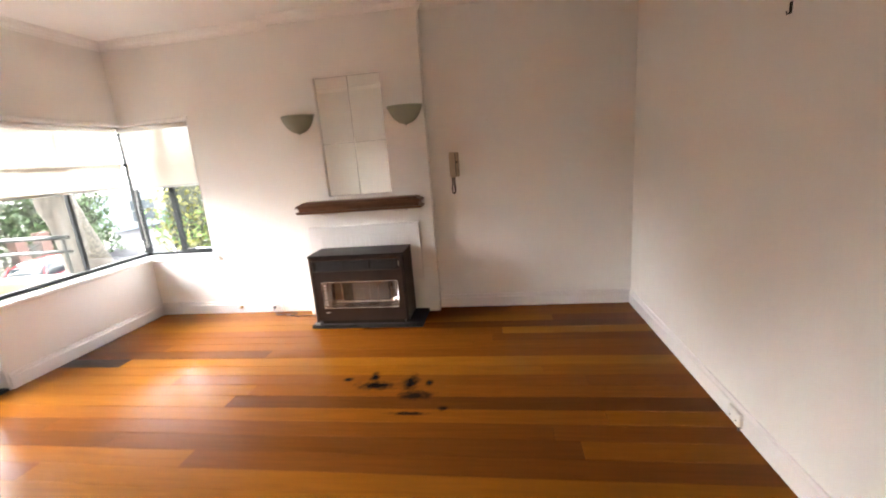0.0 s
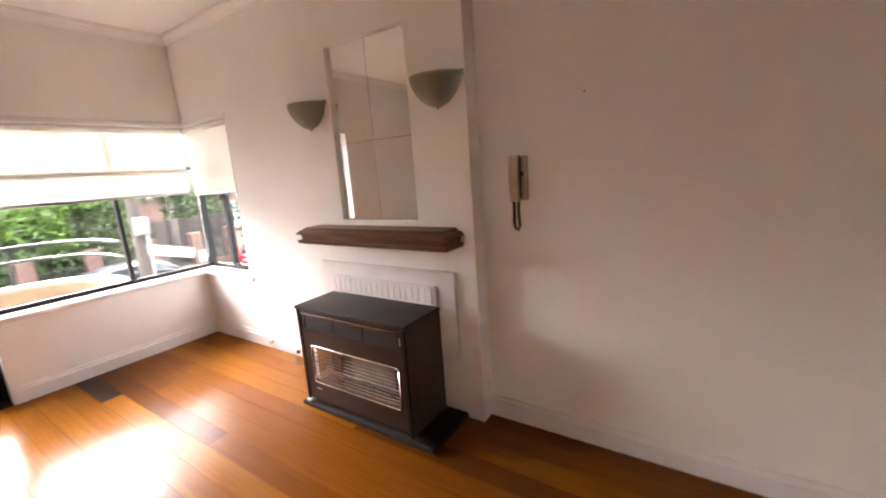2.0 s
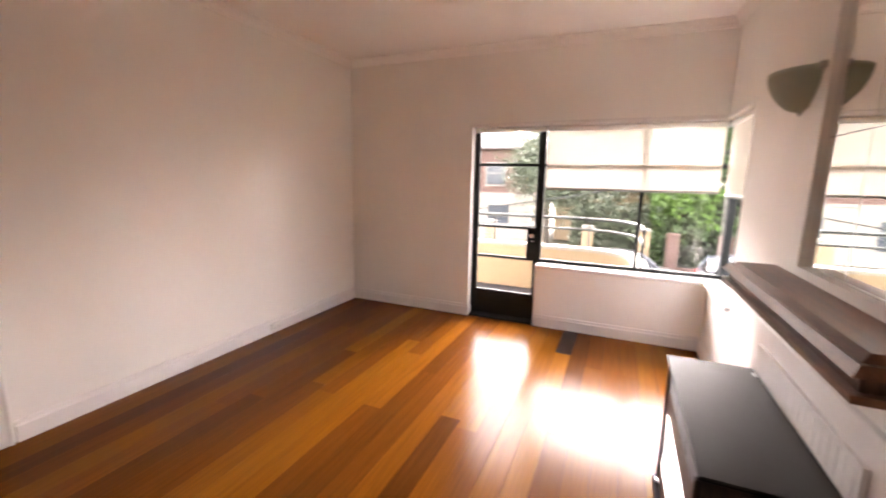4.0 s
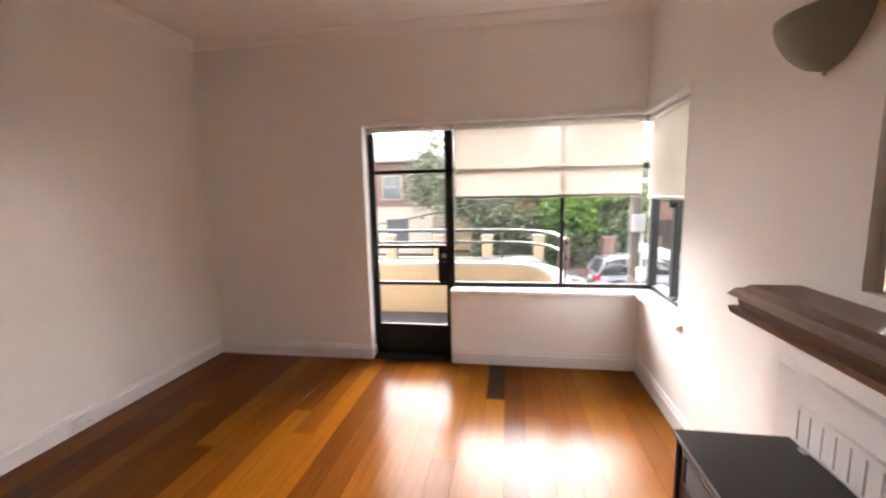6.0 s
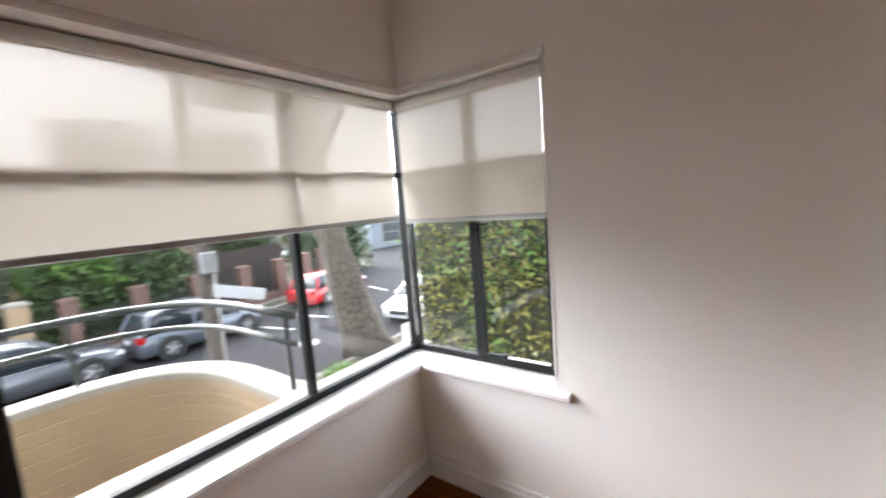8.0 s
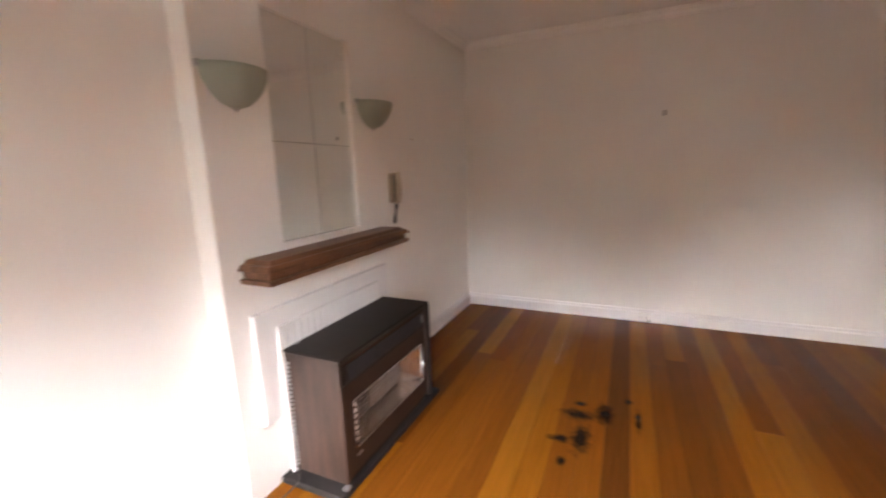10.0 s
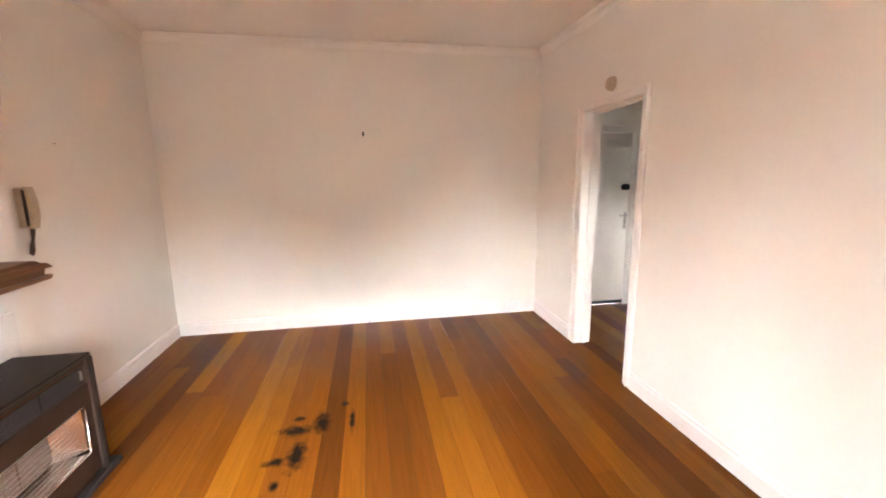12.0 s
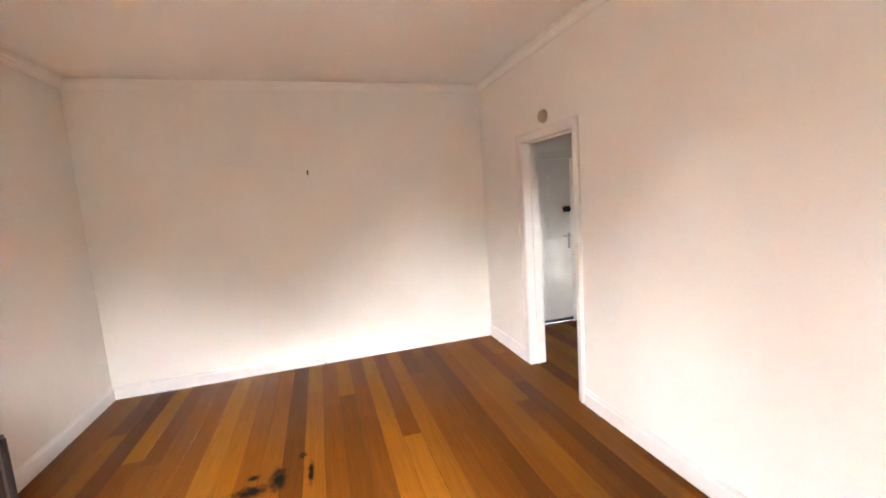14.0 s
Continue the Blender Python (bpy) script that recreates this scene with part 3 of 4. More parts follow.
part("flap_end", box(2.118, 2.146, FY - 0.002, FY + 0.012, 0.566, 0.656, 0.003), HEATER, heater)
part("flap_clip", box(2.929, 2.936, FY - 0.004, FY + 0.012, 0.585, 0.634, 0.002), ALU, heater, "small pale metal clip")
ring = []
for cx, cz, a0 in ((2.887, 0.433, 0), (2.195, 0.433, 90), (2.195, 0.217, 180), (2.887, 0.217, 270)):
    ring += [(cx + 0.019 * math.cos(radians(a0 + 15 * k)), FY - 0.001, cz + 0.019 * math.sin(radians(a0 + 15 * k))) for k in range(7)]
part("chrome_frame", tube(ring + ring[:1], 0.0055, 8), CHROME, heater, "rounded chrome frame", True)
bm = bmesh.new()
rim = [(2.178, FY + 0.01), (2.25, FY + 0.12), (2.81, FY + 0.12), (2.902, FY + 0.01)]
for (xa, ya), (xb, yb) in zip(rim, rim[1:]):
    bm.faces.new([bm.verts.new(p) for p in ((xa, ya, 0.20), (xb, yb, 0.215), (xb, yb, 0.44), (xa, ya, 0.45))])
for za, zb in ((0.20, 0.215), (0.45, 0.44)):
    bm.faces.new([bm.verts.new((x, y, za if k in (0, 3) else zb)) for k, (x, y) in enumerate(rim)])
part("reflector", bm, material("polished_reflector", (0.66, 0.62, 0.58), 0.24, 0.95, vary=0.2, scale=9), heater, "polished steel reflector")
CERAMIC = material("grey_ceramic", (0.22, 0.19, 0.165), 0.8, vary=0.2, scale=12, colour2=(0.14, 0.10, 0.08))
# no hollow here: a dark plate gives the slot its shade
part("radiant_shade_plate", box(2.335, 2.80, FY + 0.108, FY + 0.118, 0.232, 0.43), DARKPLASTIC, heater, "dark plate standing in for the shaded slot behind the radiants")
for x0, x1 in ((2.255, 2.33), (2.44, 2.605), (2.609, 2.79)):
    part("radiant_panel", box(x0, x1, FY + 0.092, FY + 0.107, 0.245, 0.428, 0.003), CERAMIC, heater, "grey-brown ceramic radiant panel")
for k in range(10):
    z = 0.228 + 0.0225 * k
    part("guard_bar", rod((2.183, FY - 0.001, z), (2.899, FY - 0.001, z), 0.0015, seg=6), CHROME, heater)
for x in (2.36, 2.72):
    part("guard_upright", rod((x, FY + 0.002, 0.205), (x, FY + 0.002, 0.447), 0.0018, seg=6), CHROME, heater)
for k in range(7):
    part("vent_tab", box(2.190, 2.215, FY + 0.006, FY + 0.012, 0.225 + 0.031 * k, 0.241 + 0.031 * k, 0.002), WHITEPLASTIC, heater, "pale louvre tab")
for k in range(26):
    part("side_fin", box(2.078, 2.086, -0.197, -0.181, 0.09 + 0.022 * k, 0.101 + 0.022 * k), ALU, heater)


def sconce(x):
    s = thing("wall_lamp", (x, -0.113, 1.99), "frosted green-grey glass half-bowl uplight on the chimney breast, unlit", "wall lamp", "pair of wall lamps")
    bm = bmesh.new()
    R, D, Z = 0.155, 0.13, 0.165
    rings = []
    for i in range(9):
        f = i / 8
        k = math.cos(f * math.pi / 2) ** 0.54
        z = 1.985 - Z * f ** 1.05
        rings.append([bm.verts.new((x + R * k * math.cos(math.pi * j / 20), -0.118 - D * k * math.sin(math.pi * j / 20), z)) for j in range(21)] if i < 8 else [bm.verts.new((x, -0.122, z))])
    for a, b in zip(rings, rings[1:]):
        for j in range(20):
            bm.faces.new((a[j], a[j + 1], b[j + 1], b[j]) if len(b) > 1 else (a[j], a[j + 1], b[0]))
    sh = part("shade", bm, FROST, s, "", True)
    so = sh.modifiers.new("thickness", "SOLIDIFY")
    so.thickness = 0.005
    part("wall_plate", box(x - 0.06, x + 0.06, -0.13, -0.112, 1.84, 1.96, 0.004), WHITEPLASTIC, s)
    part("finial", rod((x, -0.128, 1.812), (x, -0.124, 1.835), 0.004, 0.012), ALU, s, "small metal finial")
    for d in (-1, 1):
        part("clip", box(x + d * R - 0.008, x + d * R + 0.008, -0.135, -0.112, 1.965, 1.992, 0.002), ALU, s, "small metal rim clip")
    return s


sconce(2.016)
sconce(3.048)

# entry-phone
phone = thing("intercom_handset", (3.457, 0, 1.43), "beige wall-mounted intercom with dark handset and hanging cord", "intercom")
part("base", box(3.405, 3.495, -0.034, 0, 1.315, 1.54, 0.006), BEIGE, phone, "aged beige plastic base")
bm = bmesh.new()
arc = [k / 12 for k in range(13)]
outline = [(-0.062 - 0.015 * (1 - (2 * f - 1) ** 2), 1.308 + 0.236 * f) for f in arc] + [(-0.040 - 0.012 * (1 - (2 * f - 1) ** 4), 1.544 - 0.236 * f) for f in arc]
ends = [[bm.verts.new((x, y, z)) for y, z in outline] for x in (3.417, 3.465)]
bm.faces.new(ends[0])
bm.faces.new(ends[1][::-1])
for k in range(len(outline)):
    j = (k + 1) % len(outline)
    bm.faces.new((ends[0][k], ends[1][k], ends[1][j], ends[0][j]))
bmesh.ops.bevel(bm, geom=[e for e in bm.edges if len(e.link_faces) == 2 and e.calc_face_angle(0) > 1.2], offset=0.004, segments=2, affect="EDGES", clamp_overlap=True)
part("handset", bm, BEIGE, phone, "bowed beige handset")
part("cradle", box(3.415, 3.469, -0.050, -0.033, 1.325, 1.530), DARKPLASTIC, phone, "dark recessed cradle")
part("hook_button", box(3.467, 3.485, -0.052, -0.033, 1.44, 1.460, 0.003), DARKPLASTIC, phone)
part("cord", tube([(3.432, -0.055, 1.315), (3.429, -0.045, 1.26), (3.419, -0.03, 1.20), (3.421, -0.022, 1.168), (3.435, -0.02, 1.156), (3.447, -0.022, 1.18), (3.445, -0.03, 1.25), (3.447, -0.03, 1.318)], 0.008, 8), DARKPLASTIC, phone, "dark coiled cord", True)

# ---- entry door across the hall ----
entry = thing("door_entry", (XE, -4.58, 0), "closed white panelled entry door with black deadlock and lever", "door", "", "structure")
part("leaf", box(XE + 0.03, XE + 0.07, -4.975, -4.185, 0.012, 2.03), TRIM, entry)
part("frame", boxes((XE + 0.0, XE + 0.14, -4.99, -4.977, 0, 2.04), (XE, XE + 0.14, -4.183, -4.17, 0, 2.04), (XE, XE + 0.14, -4.977, -4.183, 2.032, 2.04)), TRIM, entry)
part("architrave", boxes((XE - 0.018, XE, -5.06, -4.985, 0, 2.035), (XE - 0.018, XE, -4.175, -4.10, 0, 2.035), (XE - 0.02, XE, -5.06, -4.10, 2.035, 2.11), bevel=0.003), TRIM, entry)
part("panel_moulding", boxes((XE + 0.022, XE + 0.03, -4.68, -4.668, 1.05, 1.86), (XE + 0.022, XE + 0.03, -4.30, -4.288, 1.05, 1.86), (XE + 0.022, XE + 0.03, -4.668, -4.30, 1.05, 1.062), (XE + 0.022, XE + 0.03, -4.668, -4.30, 1.848, 1.86)), TRIM, entry)
part("deadlock", box(XE - 0.005, XE + 0.03, -4.965, -4.86, 1.385, 1.455, 0.012, seg=2), STEEL, entry, "black deadlock case")
part("lever_plate", box(XE + 0.018, XE + 0.03, -4.955, -4.925, 0.93, 1.12, 0.003), ALU, entry)
part("lever", tube([(XE + 0.025, -4.94, 1.09), (XE - 0.01, -4.94, 1.09), (XE - 0.015, -4.92, 1.09), (XE - 0.015, -4.84, 1.088)], 0.008), ALU, entry, "steel lever handle")
part("draught_seal", box(XE + 0.012, XE + 0.03, -4.97, -4.19, 0.012, 0.045), STEEL, entry, "dark draught seal")

# small fixtures
bell = thing("door_chime", (3.725, YS, 2.257), "small round beige chime cover above the doorway", "door chime")
part("cover", rod((3.725, YS, 2.257), (3.725, YS + 0.03, 2.257), 0.055, 0.048, 24), BEIGE, bell)
part("button", rod((3.725, YS + 0.03, 2.257), (3.725, YS + 0.036, 2.257), 0.03, 0.026, 20), BEIGE, bell)
switch = thing("light_switch", (3.30, YS + 0.02, 1.39), "narrow white light switch on the architrave", "switch")
part("plate", box(3.287, 3.315, YS + 0.02, YS + 0.029, 1.34, 1.45, 0.003), WHITEPLASTIC, switch)
part("rocker", box(3.294, 3.308, YS + 0.029, YS + 0.035, 1.38, 1.41, 0.002), WHITEPLASTIC, switch)
hook = thing("picture_hook", (XE, -1.925, 1.995), "small dark picture hook nailed to the wall", "hook")
part("plate", box(XE - 0.004, XE, -1.932, -1.918, 1.975, 2.02), STEEL, hook)
part("claw", tube([(XE - 0.004, -1.925, 1.98), (XE - 0.014, -1.925, 1.972), (XE - 0.018, -1.925, 1.985)], 0.003, 6), STEEL, hook)


def outlet(x, y, z, facing, label):
    o = thing("power_outlet", (x, y, z), label, "power outlet")
    dx, dy = facing
    def b(u0, u1, d0, d1, z0, z1, bev=0.0):
        if dx:
            xs = sorted((x + dx * d0, x + dx * d1))
            return box(xs[0], xs[1], y + u0, y + u1, z + z0, z + z1, bev)
        ys = sorted((y + dy * d0, y + dy * d1))
        return box(x + u0, x + u1, ys[0], ys[1], z + z0, z + z1, bev)
    part("plate", b(-0.057, 0.057, 0, 0.022, -0.036, 0.036, 0.004), WHITEPLASTIC, o)
    for u in (-0.028, 0.028):
        part("socket", b(u - 0.004, u + 0.004, 0.022, 0.0232, -0.016, -0.008), DARKPLASTIC, o)
        part("switch", b(u - 0.005, u + 0.005, 0.022, 0.026, 0.014, 0.026), WHITEPLASTIC, o)
    return o


outlet(XE - 0.02, -1.86, 0.066, (-1, 0), "white double power outlet in the skirting")
outlet(1.35, YS + 0.02, 0.062, (0, 1), "white double power outlet in the skirting")
outlet(1.42, -0.02, 0.064, (0, -1), "white power outlet with a plugged-in heater cord")
stub = thing("cable_stub", (XE - 0.02, -1.905, 0.0), "small dark cable stub at the foot of the skirting", "cable")
part("stub", tube([(XE - 0.02, -1.905, 0.03), (XE - 0.03, -1.905, 0.026), (XE - 0.036, -1.907, 0.012), (XE - 0.034, -1.91, 0.006)], 0.006, 8), DARKPLASTIC, stub)
nail = thing("nail", (3.78, 0, 1.806), "small dull nail driven into the plaster", "nail")
part("shank", rod((3.78, 0.0, 1.806), (3.78, -0.012, 1.806), 0.0025), BEIGE, nail)
part("head", rod((3.78, -0.012, 1.806), (3.78, -0.014, 1.806), 0.005), BEIGE, nail)
gas = thing("gas_point", (0.99, -0.02, 0.066), "small brass gas bayonet point in the skirting", "gas point")
BRASS = material("dull_brass", (0.45, 0.33, 0.16), 0.35, 0.9, vary=0.15)
part("flange", rod((0.99, -0.018, 0.066), (0.99, -0.026, 0.066), 0.02), BRASS, gas)
part("nozzle", rod((0.99, -0.026, 0.066), (0.99, -0.05, 0.066), 0.011), BRASS, gas)
plug = thing("extension_lead", (1.6, -0.12, 0), "loose black power lead and plug lying by the heater", "power lead")
part("plug", box(1.38, 1.41, -0.065, -0.03, 0.045, 0.075, 0.006), DARKPLASTIC, plug)
part("cord", tube([(1.395, -0.06, 0.06), (1.41, -0.10, 0.03), (1.47, -0.13, 0.006), (1.56, -0.10, 0.005), (1.64, -0.15, 0.005), (1.68, -0.11, 0.012), (1.60, -0.08, 0.012), (1.58, -0.15, 0.006), (1.70, -0.18, 0.005), (1.85, -0.16, 0.005), (1.96, -0.20, 0.005), (2.04, -0.23, 0.04), (2.075, -0.2, 0.10)], 0.004, 6), DARKPLASTIC, plug, "", True)

# ---- balcony ----
CREAM = material("cream_render", (0.26, 0.188, 0.112), 0.8, vary=0.08, scale=3, fine=60, bump=0.25)
CAP = material("pale_cap_paint", (0.23, 0.215, 0.185), 0.6, vary=0.1, scale=4, fine=70, bump=0.15)
CONCRETE = material("grey_concrete", (0.045, 0.045, 0.049), 0.9, vary=0.15, scale=2.5, fine=60, bump=0.2, spec=0.1)
RAILPAINT = material("green_grey_rail_paint", (0.025, 0.032, 0.031), 0.4, vary=0.1, scale=8)


def curve_path(off):
    """The balcony's inner edge, moved outwards by off: wall, rounded corner, straight front, wall."""
    pts = [(-0.25, -0.60 + off)]
    for k in range(15):
        a = math.pi / 2 * (1 - k / 14)
        pts.append((-0.75 - (0.75 + off) * abs(math.cos(a)) ** 0.77, -1.35 + (0.75 + off) * abs(math.sin(a)) ** 0.77))
    return pts + [(-1.5 - off, -4.8 - off), (-0.25, -4.8 - off)]


courses = [(0.0, -0.02)]
for k in range(7):
    z = 0.015 + 0.083 * k
    courses += [(0.0, z + 0.006), (0.0, z + 0.077), (-0.002, z + 0.080), (-0.002, z + 0.003 + 0.083)]
courses = [c for c in courses if c[1] < 0.59] + [(0.0, 0.598), (-0.14, 0.598), (-0.14, -0.45), (0, -0.45)]
parapet = thing("balcony_parapet", (-1.5, -2.5, 0), "cream painted brick balcony parapet with a rounded corner", "parapet", "", "structure")
part("wall", sweep(courses, curve_path(0.0)), CREAM, parapet)
part("coping", sweep([(0.012, 0.599), (0.012, 0.632), (0.004, 0.642), (-0.145, 0.642), (-0.152, 0.632), (-0.152, 0.599)], curve_path(0.0)), CAP, parapet, "pale painted coping")
bm = bmesh.new()
lo = [bm.verts.new((x, y, -0.15)) for x, y in curve_path(0.005)]
hi = [bm.verts.new((x, y, 0.0)) for x, y in curve_path(0.005)]
bm.faces.new(lo)
bm.faces.new(hi[::-1])
for k in range(len(lo)):
    j = (k + 1) % len(lo)
    bm.faces.new((lo[k], lo[j], hi[j], hi[k]))
structure("balcony_floor", bm, CONCRETE, "grey painted concrete balcony floor", "balcony floor")
structure("sill_outside", boxes((-0.33, -0.15, -1.515, 0.30, 0.585, 0.655), (-0.15, 0.78, 0.20, 0.33, 0.50, 0.585), bevel=0.004), CAP, "pale painted outside window ledge", "window ledge")
rail = thing("balcony_railing", (-1.57, -2.5, 0.642), "grey-green metal balcony railing with two round bars", "railing")
rpath = curve_path(0.07)
for z, r in ((0.885, 0.016), (1.03, 0.021)):
    part("bar", tube([(x, y, z) for x, y in [(-0.33, rpath[1][1])] + rpath[1:-1]], r, 10), RAILPAINT, rail, "", True)
for x, y in ((-0.40, rpath[1][1]), (-1.565, -1.13), (-1.57, -2.45), (-1.57, -3.77)):
    part("post", rod((x, y, 0.640), (x, y, 1.03), 0.013), RAILPAINT, rail)

# ---- street ----
G = -2.8
ASPHALT = material("asphalt", (0.028, 0.028, 0.031), 0.95, vary=0.2, scale=0.7, fine=40, bump=0.3, spec=0.06)
GRASS = material("grass_and_soil", (0.024, 0.034, 0.010), 0.95, vary=0.3, scale=0.8, fine=25, bump=0.5, colour2=(0.055, 0.046, 0.022), sharp=0.12)
PATHC = material("footpath_concrete", (0.15, 0.145, 0.135), 0.9, vary=0.12, scale=1.2, fine=40, bump=0.2)
BRICK = material("red_brown_brick", (0.10, 0.058, 0.046), 0.85, vary=0.3, scale=6, fine=50, bump=0.3, colour2=(0.17, 0.10, 0.08))
DARKIRON = material("dark_iron", (0.015, 0.017, 0.016), 0.5, vary=0.2)
BARK = material("mottled_bark", (0.030, 0.024, 0.018), 0.95, vary=0.35, scale=15, fine=60, bump=1.0, colour2=(0.118, 0.098, 0.076), stretch=(1.6, 1.6, 0.6), sharp=0.08)
LEAF_DARK = material("dark_green_leaves", (0.030, 0.060, 0.018), 0.5, vary=0.3, scale=2, fine=20, bump=0.0, colour2=(0.055, 0.10, 0.028), island=True)
LEAF_LIGHT = material("light_green_leaves", (0.07, 0.16, 0.025), 0.5, vary=0.3, scale=2, fine=20, bump=0.0, colour2=(0.12, 0.22, 0.04), island=True)
LEAF_GREY = material("grey_green_leaves", (0.068, 0.095, 0.055), 0.5, vary=0.3, scale=2, fine=20, bump=0.0, colour2=(0.115, 0.14, 0.085), island=True)
LEAF_GOLD = material("yellow_green_leaves", (0.135, 0.13, 0.022), 0.5, vary=0.35, scale=1.5, fine=20, bump=0.0, colour2=(0.20, 0.19, 0.035), island=True)
# hedge cores: the shade deep among the leaves is put into this dark colour
CORE = material("hedge_shade_colour", (0.02, 0.025, 0.012), 0.95, vary=0.3, scale=4, fine=30)

structure("ground", boxes((-600, 600, -600, 600, G - 0.5, G - 0.04)), GRASS, "rough grass and soil around the street", "ground")
CENTRE = [(-11.0, -80), (-11.2, -6), (-11.3, 2), (-11.6, 7), (-12.4, 11), (-14.6, 16), (-18.5, 21.5), (-26, 29), (-60, 62)]
structure("road", sweep([(-3.9, G - 0.3), (3.9, G - 0.3), (3.9, G), (-3.9, G)], CENTRE), ASPHALT, "grey asphalt street with parked cars", "road")
structure("kerb_far", sweep([(3.9, G - 0.3), (4.05, G - 0.3), (4.05, G + 0.12), (3.92, G + 0.12), (3.9, G + 0.10)], CENTRE), PATHC, "concrete kerb", "kerb")
structure("kerb_near", sweep([(-4.05, G - 0.3), (-3.9, G - 0.3), (-3.9, G + 0.10), (-3.92, G + 0.12), (-4.05, G + 0.12)], CENTRE), PATHC, "concrete kerb", "kerb")
structure("pavement_far", sweep([(4.95, G - 0.3), (6.6, G - 0.3), (6.6, G + 0.13), (4.95, G + 0.13)], CENTRE), PATHC, "pale concrete footpath", "footpath")
structure("verge_far", sweep([(4.05, G - 0.3), (4.95, G - 0.3), (4.95, G + 0.12), (4.05, G + 0.12)], CENTRE), GRASS, "grass verge", "verge")
structure("verge_near", sweep([(-5.6, G - 0.3), (-4.05, G - 0.3), (-4.05, G + 0.12), (-5.6, G + 0.12)], CENTRE), GRASS, "grass verge", "verge")
structure("pavement_near", sweep([(-7.2, G - 0.3), (-5.6, G - 0.3), (-5.6, G + 0.13), (-7.2, G + 0.13)], CENTRE[1:6]), PATHC, "pale concrete footpath", "footpath")
cover = thing("manhole_cover", (-10.2, 6.1, G), "round iron manhole cover in the asphalt", "manhole cover")
part("lid", rod((-10.2, 6.1, G - 0.02), (-10.2, 6.1, G + 0.006), 0.32, seg=28), material("worn_iron", (0.22, 0.22, 0.22), 0.5, 0.3, vary=0.2), cover)
PAINTLINE = material("road_line_paint", (0.6, 0.6, 0.58), 0.7, vary=0.1)
for k, (x, y, a) in enumerate(((-14.3, 13.3, 62), (-13.2, 8.3, 85), (-13.0, 6.6, 88))):
    ln = tagged(part("road_marking", box(-0.9, 0.9, -0.05, 0.05, 0, 0.005), PAINTLINE), "white painted parking bay line", "road marking", "parking lines", "structure")
    ln.matrix_world = pose(x, y, G + 0.001, 0, 0, a - 75)


def leaves(name, pts, size, mat, parent, seed=1, label=""):
    """Many small folded leaves at the given places, as one mesh."""
    r = np.random.RandomState(seed)
    pts = np.asarray(pts, float)
    n = len(pts)
    u = r.normal(size=(n, 3))
    u /= np.linalg.norm(u, axis=1)[:, None]
    w = np.cross(u, r.normal(size=(n, 3)))
    w /= np.linalg.norm(w, axis=1)[:, None]
    s = size * r.uniform(0.6, 1.3, (n, 1))
    nrm = np.cross(u, w)
    base = np.array(ROOT[parent])
    v = np.stack([pts - u * s, pts + w * s * 0.45 + nrm * s * 0.15, pts + u * s, pts - w * s * 0.45 + nrm * s * 0.15], 1) - base
    me = bpy.data.meshes.new(name)
    me.from_pydata(v.reshape(-1, 3).tolist(), [], (np.arange(n)[:, None] * 4 + np.arange(4)).tolist())
    me.materials.append(mat)
    ob = new(name, me)
    ob.parent = parent
    ROOT[ob] = Vector(base)
    return tagged(ob, label, "", "", "stuff")


def hedge(name, x0, x1, y0, y1, z0, z1, n, size, mat, label, seed, mat2=None, n2=0, tip_y=1e9, tip_z=-1e9):
    h = thing(name, ((x0 + x1) / 2, (y0 + y1) / 2, z0), label, "hedge")
    d = min(x1 - x0, y1 - y0) * 0.22
    # solid dark lump inside the leaves, coloured as their inner shade
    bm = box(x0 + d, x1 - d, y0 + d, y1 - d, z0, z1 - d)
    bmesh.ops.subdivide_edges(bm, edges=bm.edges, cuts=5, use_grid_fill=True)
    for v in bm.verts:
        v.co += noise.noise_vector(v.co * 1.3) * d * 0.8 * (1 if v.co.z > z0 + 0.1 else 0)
    part("shade_core", bm, CORE, h)
    def scatter(count, sd):
        r = np.random.RandomState(sd)
        p = r.uniform((x0, y0, z0), (x1, y1, z1), (count * 3, 3))
        e = np.minimum.reduce([p[:, 0] - x0, x1 - p[:, 0], p[:, 1] - y0, y1 - p[:, 1], z1 - p[:, 2]])
        lump = np.array([noise.noise(Vector(q) * 0.9) for q in p])
        keep = (e < d * 1.5) & (e + lump * d * 0.9 > -d * 0.05)
        return p[keep][:count]
    leaves("foliage", scatter(n, seed), size, mat, h, seed)
    if n2:
        q = scatter(n2 * 6, seed + 9)
        q = q[(q[:, 1] < tip_y) & (q[:, 2] > tip_z)]
        q = q[[noise.noise(Vector(a) * 0.55 + Vector((7, 3, 1))) > 0.05 for a in q]]
        leaves("foliage_tips", q[:n2], size, mat2, h, seed + 1)
    return h


